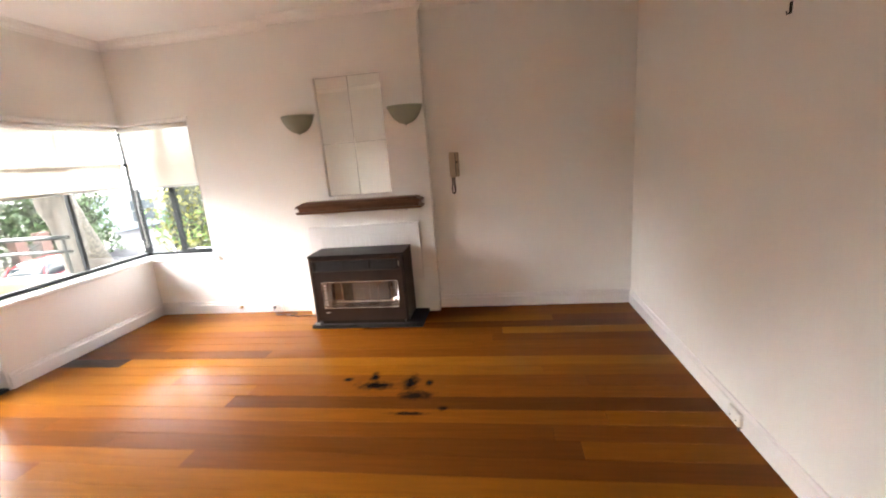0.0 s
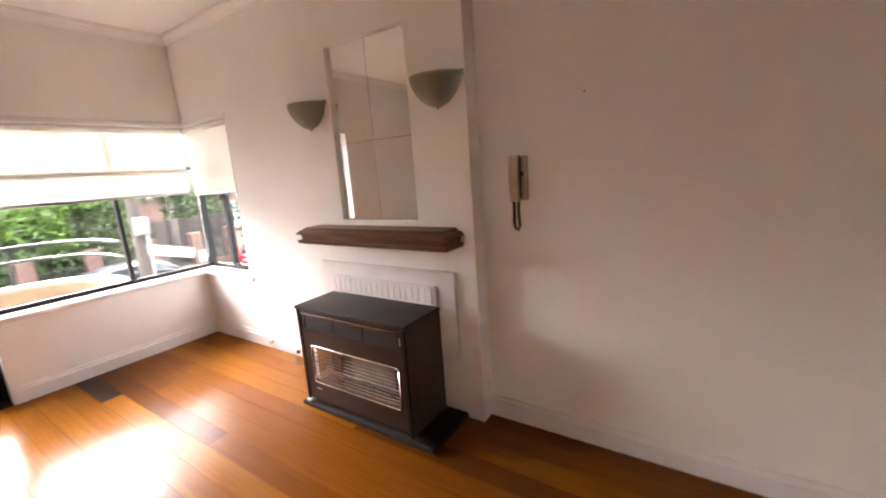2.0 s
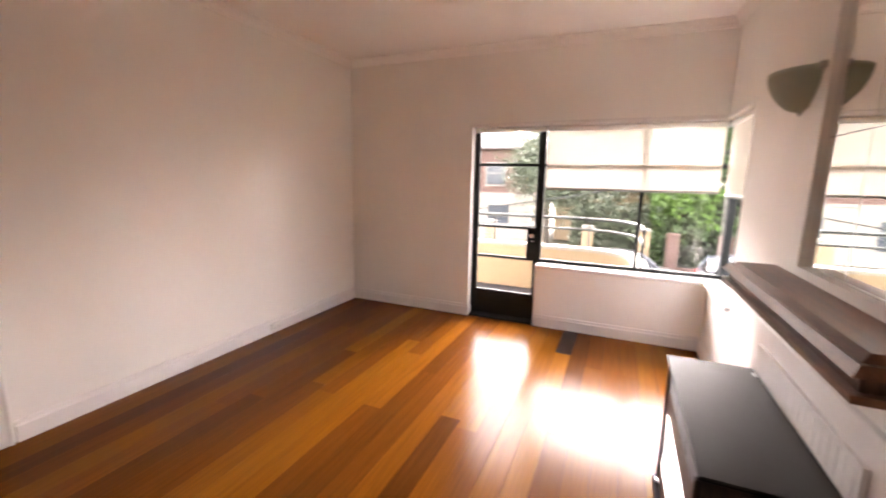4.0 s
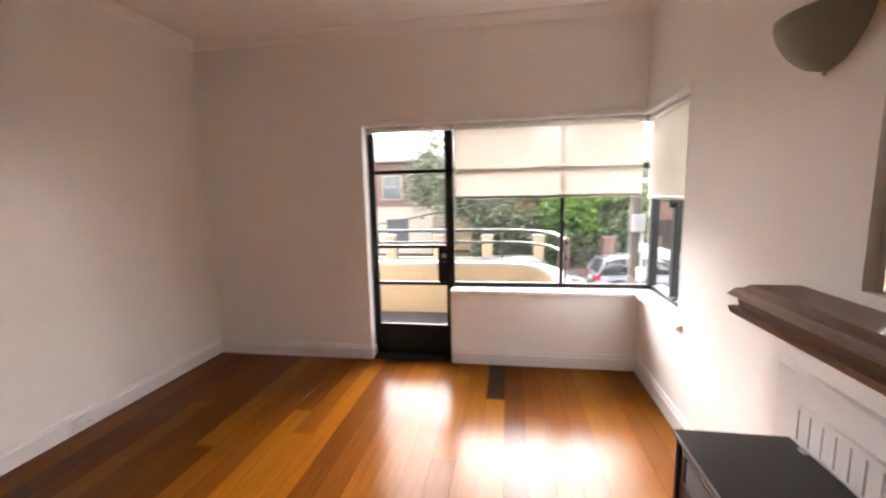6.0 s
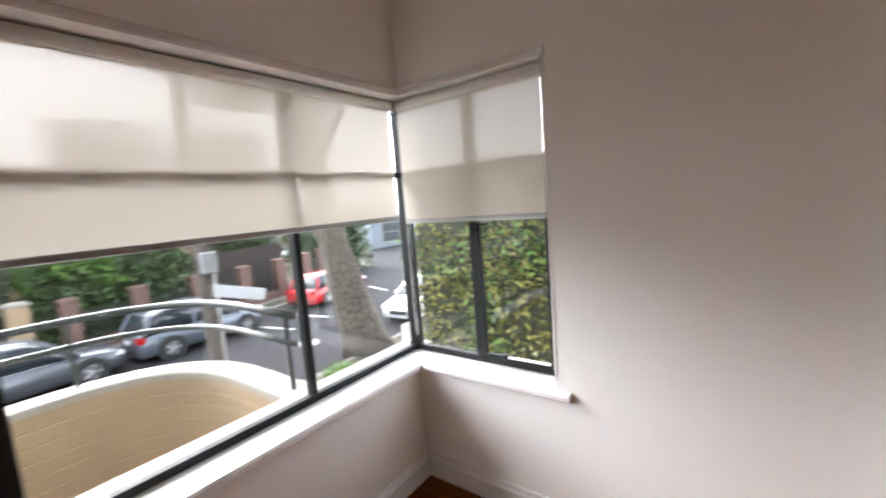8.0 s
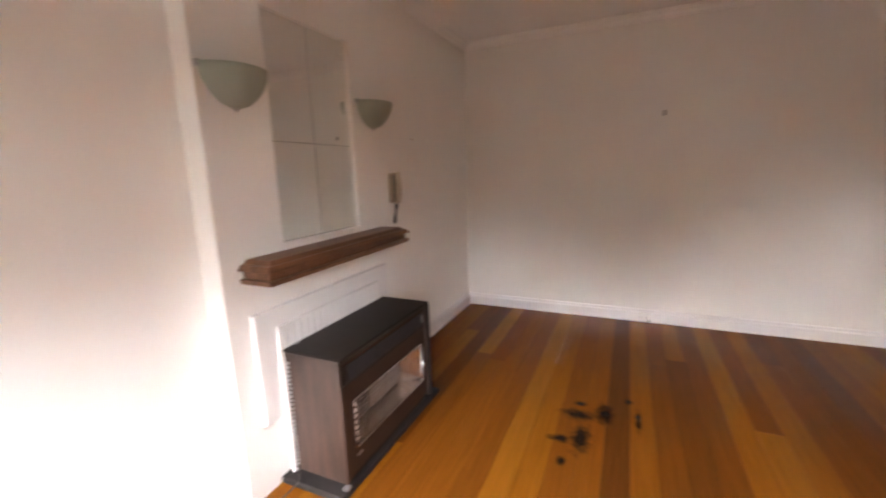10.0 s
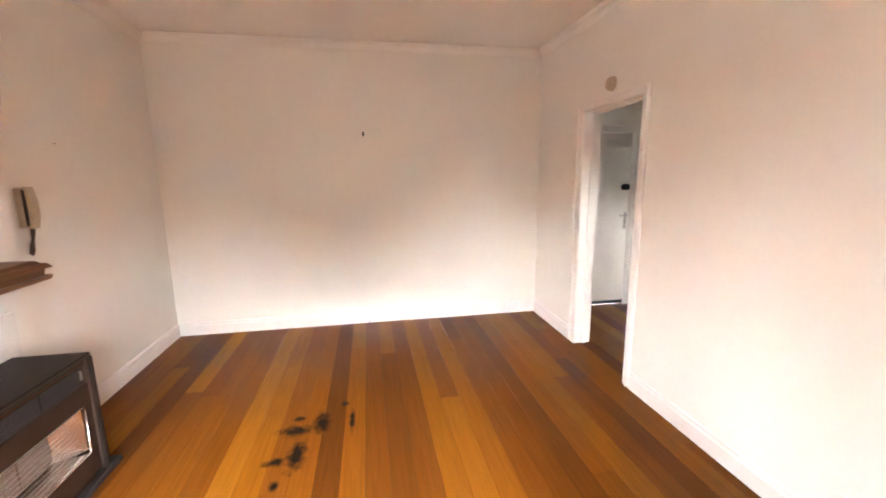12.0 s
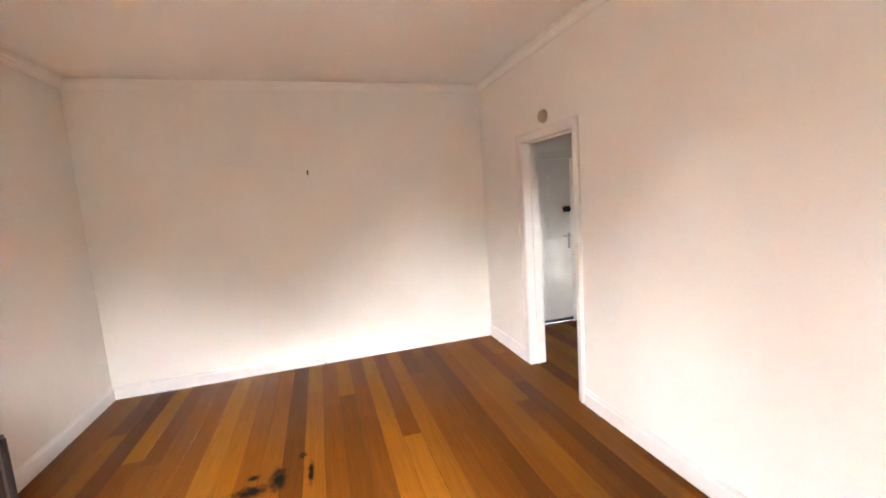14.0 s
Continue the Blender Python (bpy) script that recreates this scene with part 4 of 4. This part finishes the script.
def tree(name, x, y, z0, r0, height, crown, n, size, mat, label, seed, lean=(0, 0)):
    """Tapered trunk, limbs, and clumps of leaves round the limb ends; crown: (dx, dy, z, rx, ry, rz)."""
    t = thing(name, (x, y, z0), label, "tree")
    rg = random.Random(seed)
    pts = [(x + lean[0] * f + 0.06 * math.sin(4 * f + seed), y + lean[1] * f + 0.06 * math.cos(5 * f), z0 + height * f) for f in [k / 14 for k in range(15)]]
    bm = tube(pts, lambda f: r0 * (1.0 + 0.45 * math.exp(-f * 9)) * (1 - 0.5 * f), 16)
    for v in bm.verts:
        k = noise.noise(v.co * 2.2) * 0.16 + noise.noise(v.co * 6) * 0.05
        v.co += (v.co - Vector((x, y, v.co.z))) * k
    part("trunk", bm, BARK, t, "", True)
    top = Vector(pts[-1])
    cx, cy, cz, rx, ry, rz = crown
    ends = []
    for k in range(9):
        a = k * 2.4 + rg.random()
        f = rg.uniform(0.55, 1.0)
        e = Vector((x + cx + rx * 0.7 * f * math.cos(a), y + cy + ry * 0.7 * f * math.sin(a), cz + rz * rg.uniform(-0.5, 0.7)))
        s = Vector(pts[rg.randint(9, 14)])
        mid = s.lerp(e, 0.5) + Vector((0, 0, 0.12 * (e - s).length))
        part("limb", tube([s, s.lerp(mid, 0.6), mid, mid.lerp(e, 0.6), e], lambda q: r0 * 0.34 * (1 - 0.8 * q), 8), BARK, t, "", True)
        ends += [e, mid.lerp(e, 0.5)]
    r = np.random.RandomState(seed)
    clumps = [np.array(e) for e in ends] + [np.array((x + cx, y + cy, cz)) + r.normal(size=3) * (rx * 0.42, ry * 0.42, rz * 0.42) for _ in range(26)]
    p = []
    for c in clumps:
        m = int(n / len(clumps) * r.uniform(0.5, 1.5))
        p.append(c + r.normal(size=(m, 3)) * np.array((rx, ry, rz)) * r.uniform(0.11, 0.2))
    leaves("crown", np.concatenate(p), size, mat, t, seed)
    return t


tree("plane_tree", -7.75, 6.4, G, 0.56, 7.5, (-1.0, 0.5, 7.4, 5.0, 5.0, 2.2), 9000, 0.19, LEAF_DARK, "thick mottled plane tree trunk on the grass verge", 3, (-0.95, -0.9))
tree("garden_tree", -0.42, 4.4, G, 0.42, 6.5, (0.5, 1.2, 6.2, 2.2, 1.8, 1.2), 500, 0.10, LEAF_DARK, "grey-barked garden tree in front of the hedge", 7, (0.12, 0.0))
tree("street_tree", -18.6, -4.4, G, 0.16, 4.4, (0.0, 0.6, 2.9, 2.5, 3.5, 4.0), 18000, 0.12, LEAF_GREY, "grey-green leafy tree across the street", 11)
tree("evergreen_tree", -21.0, 3.2, G, 0.26, 6.0, (0.0, 0.0, 3.0, 2.8, 3.2, 3.2), 9000, 0.17, LEAF_DARK, "tall dark evergreen tree behind the fence", 15)
tree("evergreen_tree", -22.5, 9.5, G, 0.28, 6.5, (0.0, 0.0, 3.4, 3.0, 3.4, 3.4), 9000, 0.18, LEAF_DARK, "tall dark evergreen tree behind the brick piers", 16)
tree("evergreen_tree", -24.5, -1.4, G, 0.25, 6.0, (0.0, 0.0, 3.2, 2.4, 2.6, 3.0), 7000, 0.17, LEAF_GREY, "tall grey-green tree beside the house", 17)
hedge("garden_hedge", -4.75, 3.2, 4.95, 6.7, G - 0.04, 2.35, 22000, 0.068, LEAF_GOLD, "tall clipped yellow-green garden hedge", 21, LEAF_LIGHT, 6500)
hedge("boundary_hedge", -20.4, -17.4, 0.7, 5.9, G - 0.04, 1.3, 8000, 0.15, LEAF_DARK, "dense dark evergreen shrubs with fresh green tops behind the fence", 31, LEAF_LIGHT, 5500, 5.6, -0.55)
hedge("boundary_hedge", -24.0, -19.6, 9.0, 11.3, G - 0.04, 1.4, 3500, 0.17, LEAF_DARK, "dense dark evergreen shrubs behind brick piers", 41)
hedge("boundary_hedge", -24.0, -20.2, 13.8, 19.0, G - 0.04, 1.4, 5000, 0.17, LEAF_DARK, "dense dark evergreen shrubs behind brick piers", 43)
hedge("boundary_hedge", -20.5, -18.4, -3.2, 0.6, G - 0.04, 0.4, 3500, 0.14, LEAF_GREY, "grey-green shrubs behind the cream wall", 51)
hedge("verge_shrub", -7.0, -6.3, 4.15, 4.8, G, -2.3, 900, 0.05, LEAF_LIGHT, "small bright green shrub by the footpath", 61)


# ---- fences ----
def pier(x, y, w, h, mat, cap, label, group):
    p = thing("gate_pier", (x, y, G + 0.1), label, "pier", group)
    part("shaft", box(x - w / 2, x + w / 2, y - w / 2, y + w / 2, G, G + h, 0.01), mat, p)
    part("cap", boxes((x - w / 2 - 0.04, x + w / 2 + 0.04, y - w / 2 - 0.04, y + w / 2 + 0.04, G + h, G + h + 0.07), (x - w / 2, x + w / 2, y - w / 2, y + w / 2, G + h + 0.07, G + h + 0.11), bevel=0.01), cap, p)
    return p


for y in (-9.6, -7.1, -4.6, -2.15, 0.35):
    pier(-16.9, y, 0.5, 2.1, CREAM, CAP, "cream rendered fence pier with a flat cap", "cream fence piers")
cw = thing("garden_wall", (-16.9, -4.6, G), "low cream rendered garden wall between piers", "wall")
for y in (-9.6, -7.1, -4.6, -2.15):
    part("panel", box(-17.0, -16.8, y + 0.25, y + (2.25 if y < -3 else 2.25), G, G + 1.0), CREAM, cw)
    part("coping", box(-17.03, -16.77, y + 0.25, y + 2.25, G + 1.0, G + 1.06, 0.01), CAP, cw)
bpiers = [(-16.9, 1.55), (-17.0, 3.6), (-17.1, 5.7), (-17.3, 7.8), (-17.8, 9.9), (-18.6, 12.0), (-19.8, 14.0)]
for x, y in bpiers:
    pier(x, y, 0.48, 1.95, BRICK, BRICK, "red-brown brick fence pier", "brick fence piers")
fence = thing("iron_fence", (-17.1, 5.0, G), "dark iron picket fence on a brick plinth", "fence")
for (xa, ya), (xb, yb) in zip(bpiers, bpiers[1:]):
    a, b = Vector((xa, ya, 0)), Vector((xb, yb, 0))
    d = (b - a).normalized()
    a, b = a + d * 0.26, b - d * 0.26
    for z in (G + 0.55, G + 1.45):
        part("rail", tube([(a.x, a.y, z), (b.x, b.y, z)], 0.02, 6), DARKIRON, fence)
    m = 13
    for k in range(m):
        q = a.lerp(b, (k + 0.5) / m)
        part("picket", box(q.x - 0.012, q.x + 0.012, q.y - 0.012, q.y + 0.012, G + 0.45, G + 1.6), DARKIRON, fence)
    bm = box(0, (b - a).length, -0.11, 0.11, G, G + 0.5)
    bm.transform(Matrix.Translation((a.x, a.y, 0)) @ Matrix.Rotation(math.atan2(d.y, d.x), 4, "Z"))
    part("plinth", bm, BRICK, fence)

# added near-black boards: the deep shade behind the piers is put into their colour
SHADE_BOARDING = material("near_black_shade_boards", (0.020, 0.015, 0.012), 0.85, vary=0.3, scale=5, fine=40, bump=0.3, colour2=(0.034, 0.027, 0.022), stretch=(4, 4, 0.6))
shade_row = thing("shade_screen", (-18.7, 7.6, G), "tall near-black boards standing in for deep shade behind the brick piers", "fence")
rp = random.Random(8)
for k in range(34):
    py = 5.75 + 0.155 * k
    px = -18.55 - 0.05 * max(0, k - 12) * 0.6
    part("shade_board", box(px, px + 0.025, py, py + 0.145, G - 0.04, G + 2.75 + rp.uniform(-0.04, 0.04)), SHADE_BOARDING, shade_row)
for z in (G + 0.6, G + 2.2):
    part("rail", tube([(-18.58, 5.75, z), (-18.58, 7.7, z), (-19.26, 11.0, z)], 0.04, 6), SHADE_BOARDING, shade_row)

# ---- houses ----
ROOF = material("grey_roof_tiles", (0.17, 0.15, 0.145), 0.85, vary=0.2, scale=2, fine=20, bump=0.4)
STUCCO = material("pale_stucco", (0.28, 0.25, 0.21), 0.85, vary=0.08, scale=1.5)
WINDOW_DARK = material("house_window_glass", (0.05, 0.06, 0.07), 0.1, vary=0.1, bump=0.0)


def house(name, x0, x1, y0, y1, z1, rise, lower, upper, split, label, wins, over=0.5):
    """A house with two bands of wall, a hipped tile roof, and windows on its street face (x1)."""
    h = thing(name, ((x0 + x1) / 2, (y0 + y1) / 2, G), label, "house")
    part("wall", box(x0, x1, y0, y1, G, split), lower, h)
    if z1 > split + 0.05:
        part("upper_wall", box(x0 + 0.05, x1 - 0.05, y0 + 0.05, y1 - 0.05, split, z1), upper, h)
        part("string_course", box(x0 - 0.05, x1 + 0.06, y0 - 0.05, y1 + 0.05, split - 0.08, split + 0.08), CAP, h)
    bm = bmesh.new()
    w = min(x1 - x0, y1 - y0) / 2
    ex0, ex1, ey0, ey1 = x0 - over, x1 + over, y0 - over, y1 + over
    b = [bm.verts.new(p) for p in ((ex0, ey0, z1), (ex1, ey0, z1), (ex1, ey1, z1), (ex0, ey1, z1))]
    e = [bm.verts.new((v.co.x, v.co.y, z1 + 0.15)) for v in b]
    if y1 - y0 > x1 - x0:
        r = [bm.verts.new(((x0 + x1) / 2, y0 + w, z1 + rise)), bm.verts.new(((x0 + x1) / 2, y1 - w, z1 + rise))]
        fs = [(e[0], e[1], r[0]), (e[1], e[2], r[1], r[0]), (e[2], e[3], r[1]), (e[3], e[0], r[0], r[1])]
    else:
        r = [bm.verts.new((x0 + w, (y0 + y1) / 2, z1 + rise)), bm.verts.new((x1 - w, (y0 + y1) / 2, z1 + rise))]
        fs = [(e[3], e[0], r[0]), (e[0], e[1], r[1], r[0]), (e[1], e[2], r[1]), (e[2], e[3], r[0], r[1])]
    for f in fs:
        bm.faces.new(f)
    bm.faces.new(b)
    for k in range(4):
        bm.faces.new((b[k], b[(k + 1) % 4], e[(k + 1) % 4], e[k]))
    part("roof", bm, ROOF, h)
    for y, z, wy, wz in wins:
        win = part("window", boxes((x1 - 0.02, x1 + 0.07, y - wy / 2 - 0.1, y + wy / 2 + 0.1, z - 0.14, z - 0.04), (x1 - 0.02, x1 + 0.05, y - wy / 2 - 0.07, y - wy / 2, z - 0.04, z + wz), (x1 - 0.02, x1 + 0.05, y + wy / 2, y + wy / 2 + 0.07, z - 0.04, z + wz), (x1 - 0.02, x1 + 0.05, y - wy / 2 - 0.07, y + wy / 2 + 0.07, z + wz, z + wz + 0.07), (x1 - 0.02, x1 + 0.045, y - wy / 2, y + wy / 2, z + wz * 0.5, z + wz * 0.5 + 0.05)), CAP, h)
        part("pane", box(x1 - 0.03, x1 + 0.02, y - wy / 2, y + wy / 2, z, z + wz), WINDOW_DARK, win)
    return h


house("brick_house", -33, -25, -19, -6.5, 3.7, 2.4, STUCCO, BRICK, 0.5, "two-storey brick and stucco house with hipped tile roof",
      [(-9.3, 1.2, 1.4, 1.5), (-12.6, 1.2, 1.4, 1.5), (-16.0, 1.2, 1.4, 1.5), (-9.0, -1.9, 1.6, 1.6), (-13.0, -1.9, 1.6, 1.6)])
house("cream_house", -36, -27, -5.2, 5.5, 0.9, 2.2, CREAM, CREAM, 0.9, "single-storey cream house behind the shrubs", [(-3.0, -1.9, 1.4, 1.6), (0.5, -1.9, 1.4, 1.6)])
house("garage_building", -40, -29, 27, 38, 0.3, 0.9, material("blue_grey_cladding", (0.16, 0.19, 0.22), 0.7, vary=0.1), STUCCO, 0.3, "low blue-grey garage building at the bend", [(30.0, -2.2, 2.6, 1.9)], 0.2)
house("brick_house", -48, -39, 12.0, 25.5, 0.6, 1.8, BRICK, BRICK, 0.6, "low brown brick house behind the far driveway", [(17.0, -2.0, 1.6, 1.4), (22.0, -2.0, 1.6, 1.4)])
wallw = thing("white_wall", (-26.0, 33, G), "low white rendered boundary wall at the bend", "wall")
part("panel", box(-28.9, -20.0, 34.0, 34.3, G - 0.04, G + 1.3), CAP, wallw)
part("coping", box(-28.95, -19.95, 33.96, 34.34, G + 1.3, G + 1.38), CAP, wallw)
hedge("boundary_hedge", -19.5, -9.0, 36, 41, G - 0.04, 2.5, 5000, 0.3, LEAF_DARK, "far dark shrubs at the end of the street", 71)


# ---- cars ----
TYRE = material("tyre_rubber", (0.012, 0.012, 0.012), 0.8, vary=0.2)
RIM = material("alloy_rim", (0.10, 0.10, 0.105), 0.4, 0.5, vary=0.1)
SPOKE = material("bright_alloy_spoke", (0.36, 0.36, 0.37), 0.35, 0.7, vary=0.1)
CARGLASS = material("car_glass", (0.02, 0.025, 0.03), 0.06, vary=0.1, bump=0.0)
REDLAMP = material("red_lamp_lens", (0.30, 0.01, 0.01), 0.15, vary=0.1, bump=0.0)
CLEARLAMP = material("clear_lamp_lens", (0.6, 0.62, 0.65), 0.1, vary=0.1, bump=0.0)


def loft(rows, closed_ends=True):
    """Rings of points joined along a car's length."""
    bm = bmesh.new()
    rings = [[bm.verts.new(p) for p in r] for r in rows]
    m = len(rings[0])
    for a, b in zip(rings, rings[1:]):
        for k in range(m):
            bm.faces.new((a[k], a[(k + 1) % m], b[(k + 1) % m], b[k]))
    if closed_ends:
        bm.faces.new(rings[0])
        bm.faces.new(rings[-1][::-1])
    return bm


def car(x, y, heading, paint, length, width, height, suv, label):
    """A parked car, nose along +x before it is turned."""
    c = new("car")
    ROOT[c] = Vector((0, 0, 0))
    tagged(c, label, "car", "parked cars")
    L, w = length / 2, width / 2
    belt = 0.60 * height
    low = 0.22 if suv else 0.17
    nose = 0.74 * belt
    st = [(-L, 0.55, 0.80), (-L + 0.06, 0.88, 0.97), (-L + 0.45, 0.97, 1.0), (-L * 0.35, 1.0, 1.0), (L * 0.25, 1.0, 0.99), (L * 0.45, 0.98, 0.97), (L - 0.5, 0.95, 0.86), (L - 0.12, 0.86, 0.80), (L, 0.66, 0.60)]
    rows = []
    for sx, fw, fz in st:
        b, top = low + (0.12 if abs(sx) > L - 0.02 else 0), belt * fz
        h = w * fw
        rows.append([(sx, -h * 0.9, b), (sx, -h, b + 0.12), (sx, -h * 1.0, (b + top) / 2), (sx, -h * 0.97, top - 0.10), (sx, -h * 0.86, top), (sx, 0, top + 0.02), (sx, h * 0.86, top), (sx, h * 0.97, top - 0.10), (sx, h, (b + top) / 2), (sx, h, b + 0.12), (sx, h * 0.9, b)])
    part("body", loft(rows), paint, c, "", True)
    r0 = -L + (0.10 if suv else 0.25)
    cab = [(r0, 0.80, belt - 0.04), (r0 + 0.28, 0.72, height * 0.90), (r0 + 0.75, 0.68, height * 0.985), (-L * 0.15, 0.68, height), (L * 0.12, 0.66, height * 0.975), (L * 0.24, 0.70, height * 0.90), (L * 0.55, 0.84, belt - 0.04)]
    rows = [[(sx, -w * 0.90, belt - 0.06), (sx, -w * (0.90 if k in (0, 6) else 0.90 - 0.16 * (z - belt) / (height - belt)), max(belt - 0.05, z - 0.10)), (sx, -w * fw * 0.82, z), (sx, w * fw * 0.82, z), (sx, w * (0.90 if k in (0, 6) else 0.90 - 0.16 * (z - belt) / (height - belt)), max(belt - 0.05, z - 0.10)), (sx, w * 0.90, belt - 0.06)] for k, (sx, fw, z) in enumerate(cab)]
    part("windows", loft(rows), CARGLASS, c, "dark tinted car windows", True)
    roof = [[(sx, -w * fw * 0.90, z - 0.055), (sx, -w * fw * 0.80, z + 0.012), (sx, w * fw * 0.80, z + 0.012), (sx, w * fw * 0.90, z - 0.055)] for sx, fw, z in cab[1:6]]
    part("roof", loft(roof), paint, c, "", True)
    for s in (-1, 1):
        for xa, za, xb, zb in ((r0 + 0.05, belt, r0 + 0.35, height * 0.92), (-L * 0.22, belt, -L * 0.20, height * 0.97), (L * 0.52, belt, L * 0.22, height * 0.91)):
            part("pillar", tube([(xa, s * w * 0.895, za - 0.03), (xb, s * w * 0.74, zb)], 0.045, 6), paint, c)
        part("mirror", box(L * 0.36, L * 0.46, s * w * 0.94 - 0.02 + (0.08 * s), s * w * 0.94 + 0.09 + (0.08 * s) - 0.03, belt - 0.04, belt + 0.10, 0.03, seg=2), paint, c)
        part("headlight", box(L - 0.38, L - 0.06, s * w * 0.70 - 0.16, s * w * 0.70 + 0.16, nose - 0.14, nose + 0.02, 0.04, seg=2), CLEARLAMP, c)
        part("tail_lamp", box(-L - 0.005, -L + 0.22, s * w * 0.76 - 0.14, s * w * 0.76 + 0.14, belt * 0.70, belt * 0.93, 0.03, seg=2), REDLAMP, c)
        for xx in (-L * 0.59, L * 0.60):
            R = 0.35 if suv else 0.31
            part("wheel_arch", rod((xx, s * (w - 0.16), R), (xx, s * (w + 0.004), R), R + 0.065, seg=24), DARKIRON, c, "dark wheel arch")
            wh = part("tyre", rod((xx, s * (w - 0.20), R), (xx, s * (w + 0.012), R), R, seg=24), TYRE, c)
            part("rim", rod((xx, s * (w + 0.010), R), (xx, s * (w + 0.020), R), R * 0.66, R * 0.6, seg=20), RIM, wh)
            for k in range(5):
                a = 2 * math.pi * k / 5
                part("spoke", tube([(xx, s * (w + 0.026), R), (xx + R * 0.60 * math.cos(a), s * (w + 0.022), R + R * 0.60 * math.sin(a))], 0.026, 5), SPOKE, wh)
    part("grille", box(L - 0.05, L + 0.012, -w * 0.45, w * 0.45, nose * 0.52, nose * 0.78, 0.02), DARKIRON, c)
    part("bumper", box(-L - 0.012, -L + 0.1, -w * 0.55, w * 0.55, low + 0.10, low + 0.25, 0.02), DARKIRON, c)
    part("number_plate", box(-L - 0.02, -L + 0.02, -0.19, 0.19, belt * 0.66, belt * 0.78), CLEARLAMP, c)
    part("number_plate", box(L - 0.02, L + 0.02, -0.19, 0.19, nose * 0.40, nose * 0.52), CLEARLAMP, c)
    c.matrix_world = pose(x, y, G, 0, 0, heading)
    return c


BLUEGREY = material("blue_grey_car_paint", (0.095, 0.112, 0.135), 0.3, 0.5, vary=0.05, bump=0.0, coat=0.3)
GREY = material("grey_car_paint", (0.080, 0.088, 0.10), 0.3, 0.5, vary=0.05, bump=0.0, coat=0.3)
RED = material("red_car_paint", (0.50, 0.015, 0.02), 0.25, 0.1, vary=0.05, bump=0.0, coat=0.8)
WHITE = material("white_car_paint", (0.72, 0.73, 0.74), 0.25, 0.0, vary=0.03, bump=0.0, coat=0.6)
car(-14.25, 4.4, 94, BLUEGREY, 4.25, 1.84, 1.62, True, "blue-grey compact SUV parked at the far kerb")
car(-14.0, -0.3, 95, GREY, 4.6, 1.84, 1.55, True, "grey wagon parked at the far kerb")
car(-15.3, 11.0, 106, RED, 4.5, 1.76, 1.42, False, "bright red hatchback parked at the far kerb")
car(-9.0, 11.1, -83, WHITE, 4.5, 1.78, 1.46, False, "white sedan parked at the near kerb")

car(-34.0, 19.3, 100, WHITE, 4.4, 1.78, 1.5, True, "white wagon parked in a driveway behind the fence")

# ---- pole, sign, wire ----
pole = thing("power_pole", (-7.7, 2.15, G), "weathered timber power pole with a grey meter box", "pole")
POLEWOOD = material("weathered_pole_timber", (0.055, 0.047, 0.040), 0.9, vary=0.3, scale=4, fine=40, bump=0.4, stretch=(6, 6, 0.5))
part("shaft", rod((-7.7, 2.15, G), (-7.7, 2.15, 5.5), 0.15, 0.12, 16), POLEWOOD, pole)
part("box", box(-7.56, -7.36, 2.02, 2.30, 0.42, 0.86, 0.02), material("pale_grey_box", (0.15, 0.155, 0.155), 0.5, vary=0.1), pole, "pale grey metal box")
part("conduit", rod((-7.56, 2.28, G), (-7.56, 2.28, 0.45), 0.03), ALU, pole)
SIGNPAINT = material("faded_sign_paint", (0.34, 0.35, 0.36), 0.6, vary=0.08, scale=6)
sign = thing("street_sign", (-7.4, 2.5, 0.0), "white blade street sign fixed to the pole", "sign")
bm = box(0, 1.05, -0.012, 0.012, -0.13, 0.13, 0.004)
bm.transform(pose(-7.60, 2.20, 0.04, 0, 14, 62))
part("blade", bm, SIGNPAINT, sign)
wire = thing("overhead_wire", (-9, 0, 2.0), "sagging black overhead service wire", "wire")
part("cable", tube([(-9.0, -9.0, 0.05), (-9.0, -5.0, 0.58), (-9.0, -2.0, 1.10), (-9.0, 0.0, 1.55), (-8.4, 1.2, 2.1), (-7.7, 2.15, 2.7)], 0.022, 6), DARKIRON, wire)

# ---- floor boards ----
floor = structure("floor", boxes((-0.01, XE + 0.01, YS - 0.139, 0.01, -0.06, -0.012), (2.04, XE + 0.14, -5.26, YS - 0.139, -0.06, -0.012)), SUBFLOOR, "glossy orange-brown varnished hardwood board floor with scorch marks", "floor")
rng = random.Random(5)
W = 0.1335
y = 0.0
while y > -5.2:
    y1 = max(y - W, -5.25)
    x = 0.0 if y > YS - 0.13 else 2.05
    x_end = XE if y > -4.1 else XE + 0.12
    first = True
    while x < x_end - 0.01:
        ln = rng.uniform(0.8, 4.5) if first else rng.uniform(2.2, 5.0)
        first = False
        x1 = x_end if x + ln > x_end - 0.4 else x + ln
        dark = abs(y + 1.068) < 0.01 and x == 0.0
        if dark:
            x1 = 0.62
        part("board", box(x + 0.0006, x1 - 0.0006, y1 + 0.0009, y - 0.0009, -0.012, rng.uniform(-0.0006, 0.0)), DARK_BOARD if dark else BOARDS, floor, "much darker short board" if dark else "")
        x = x1
    y -= W
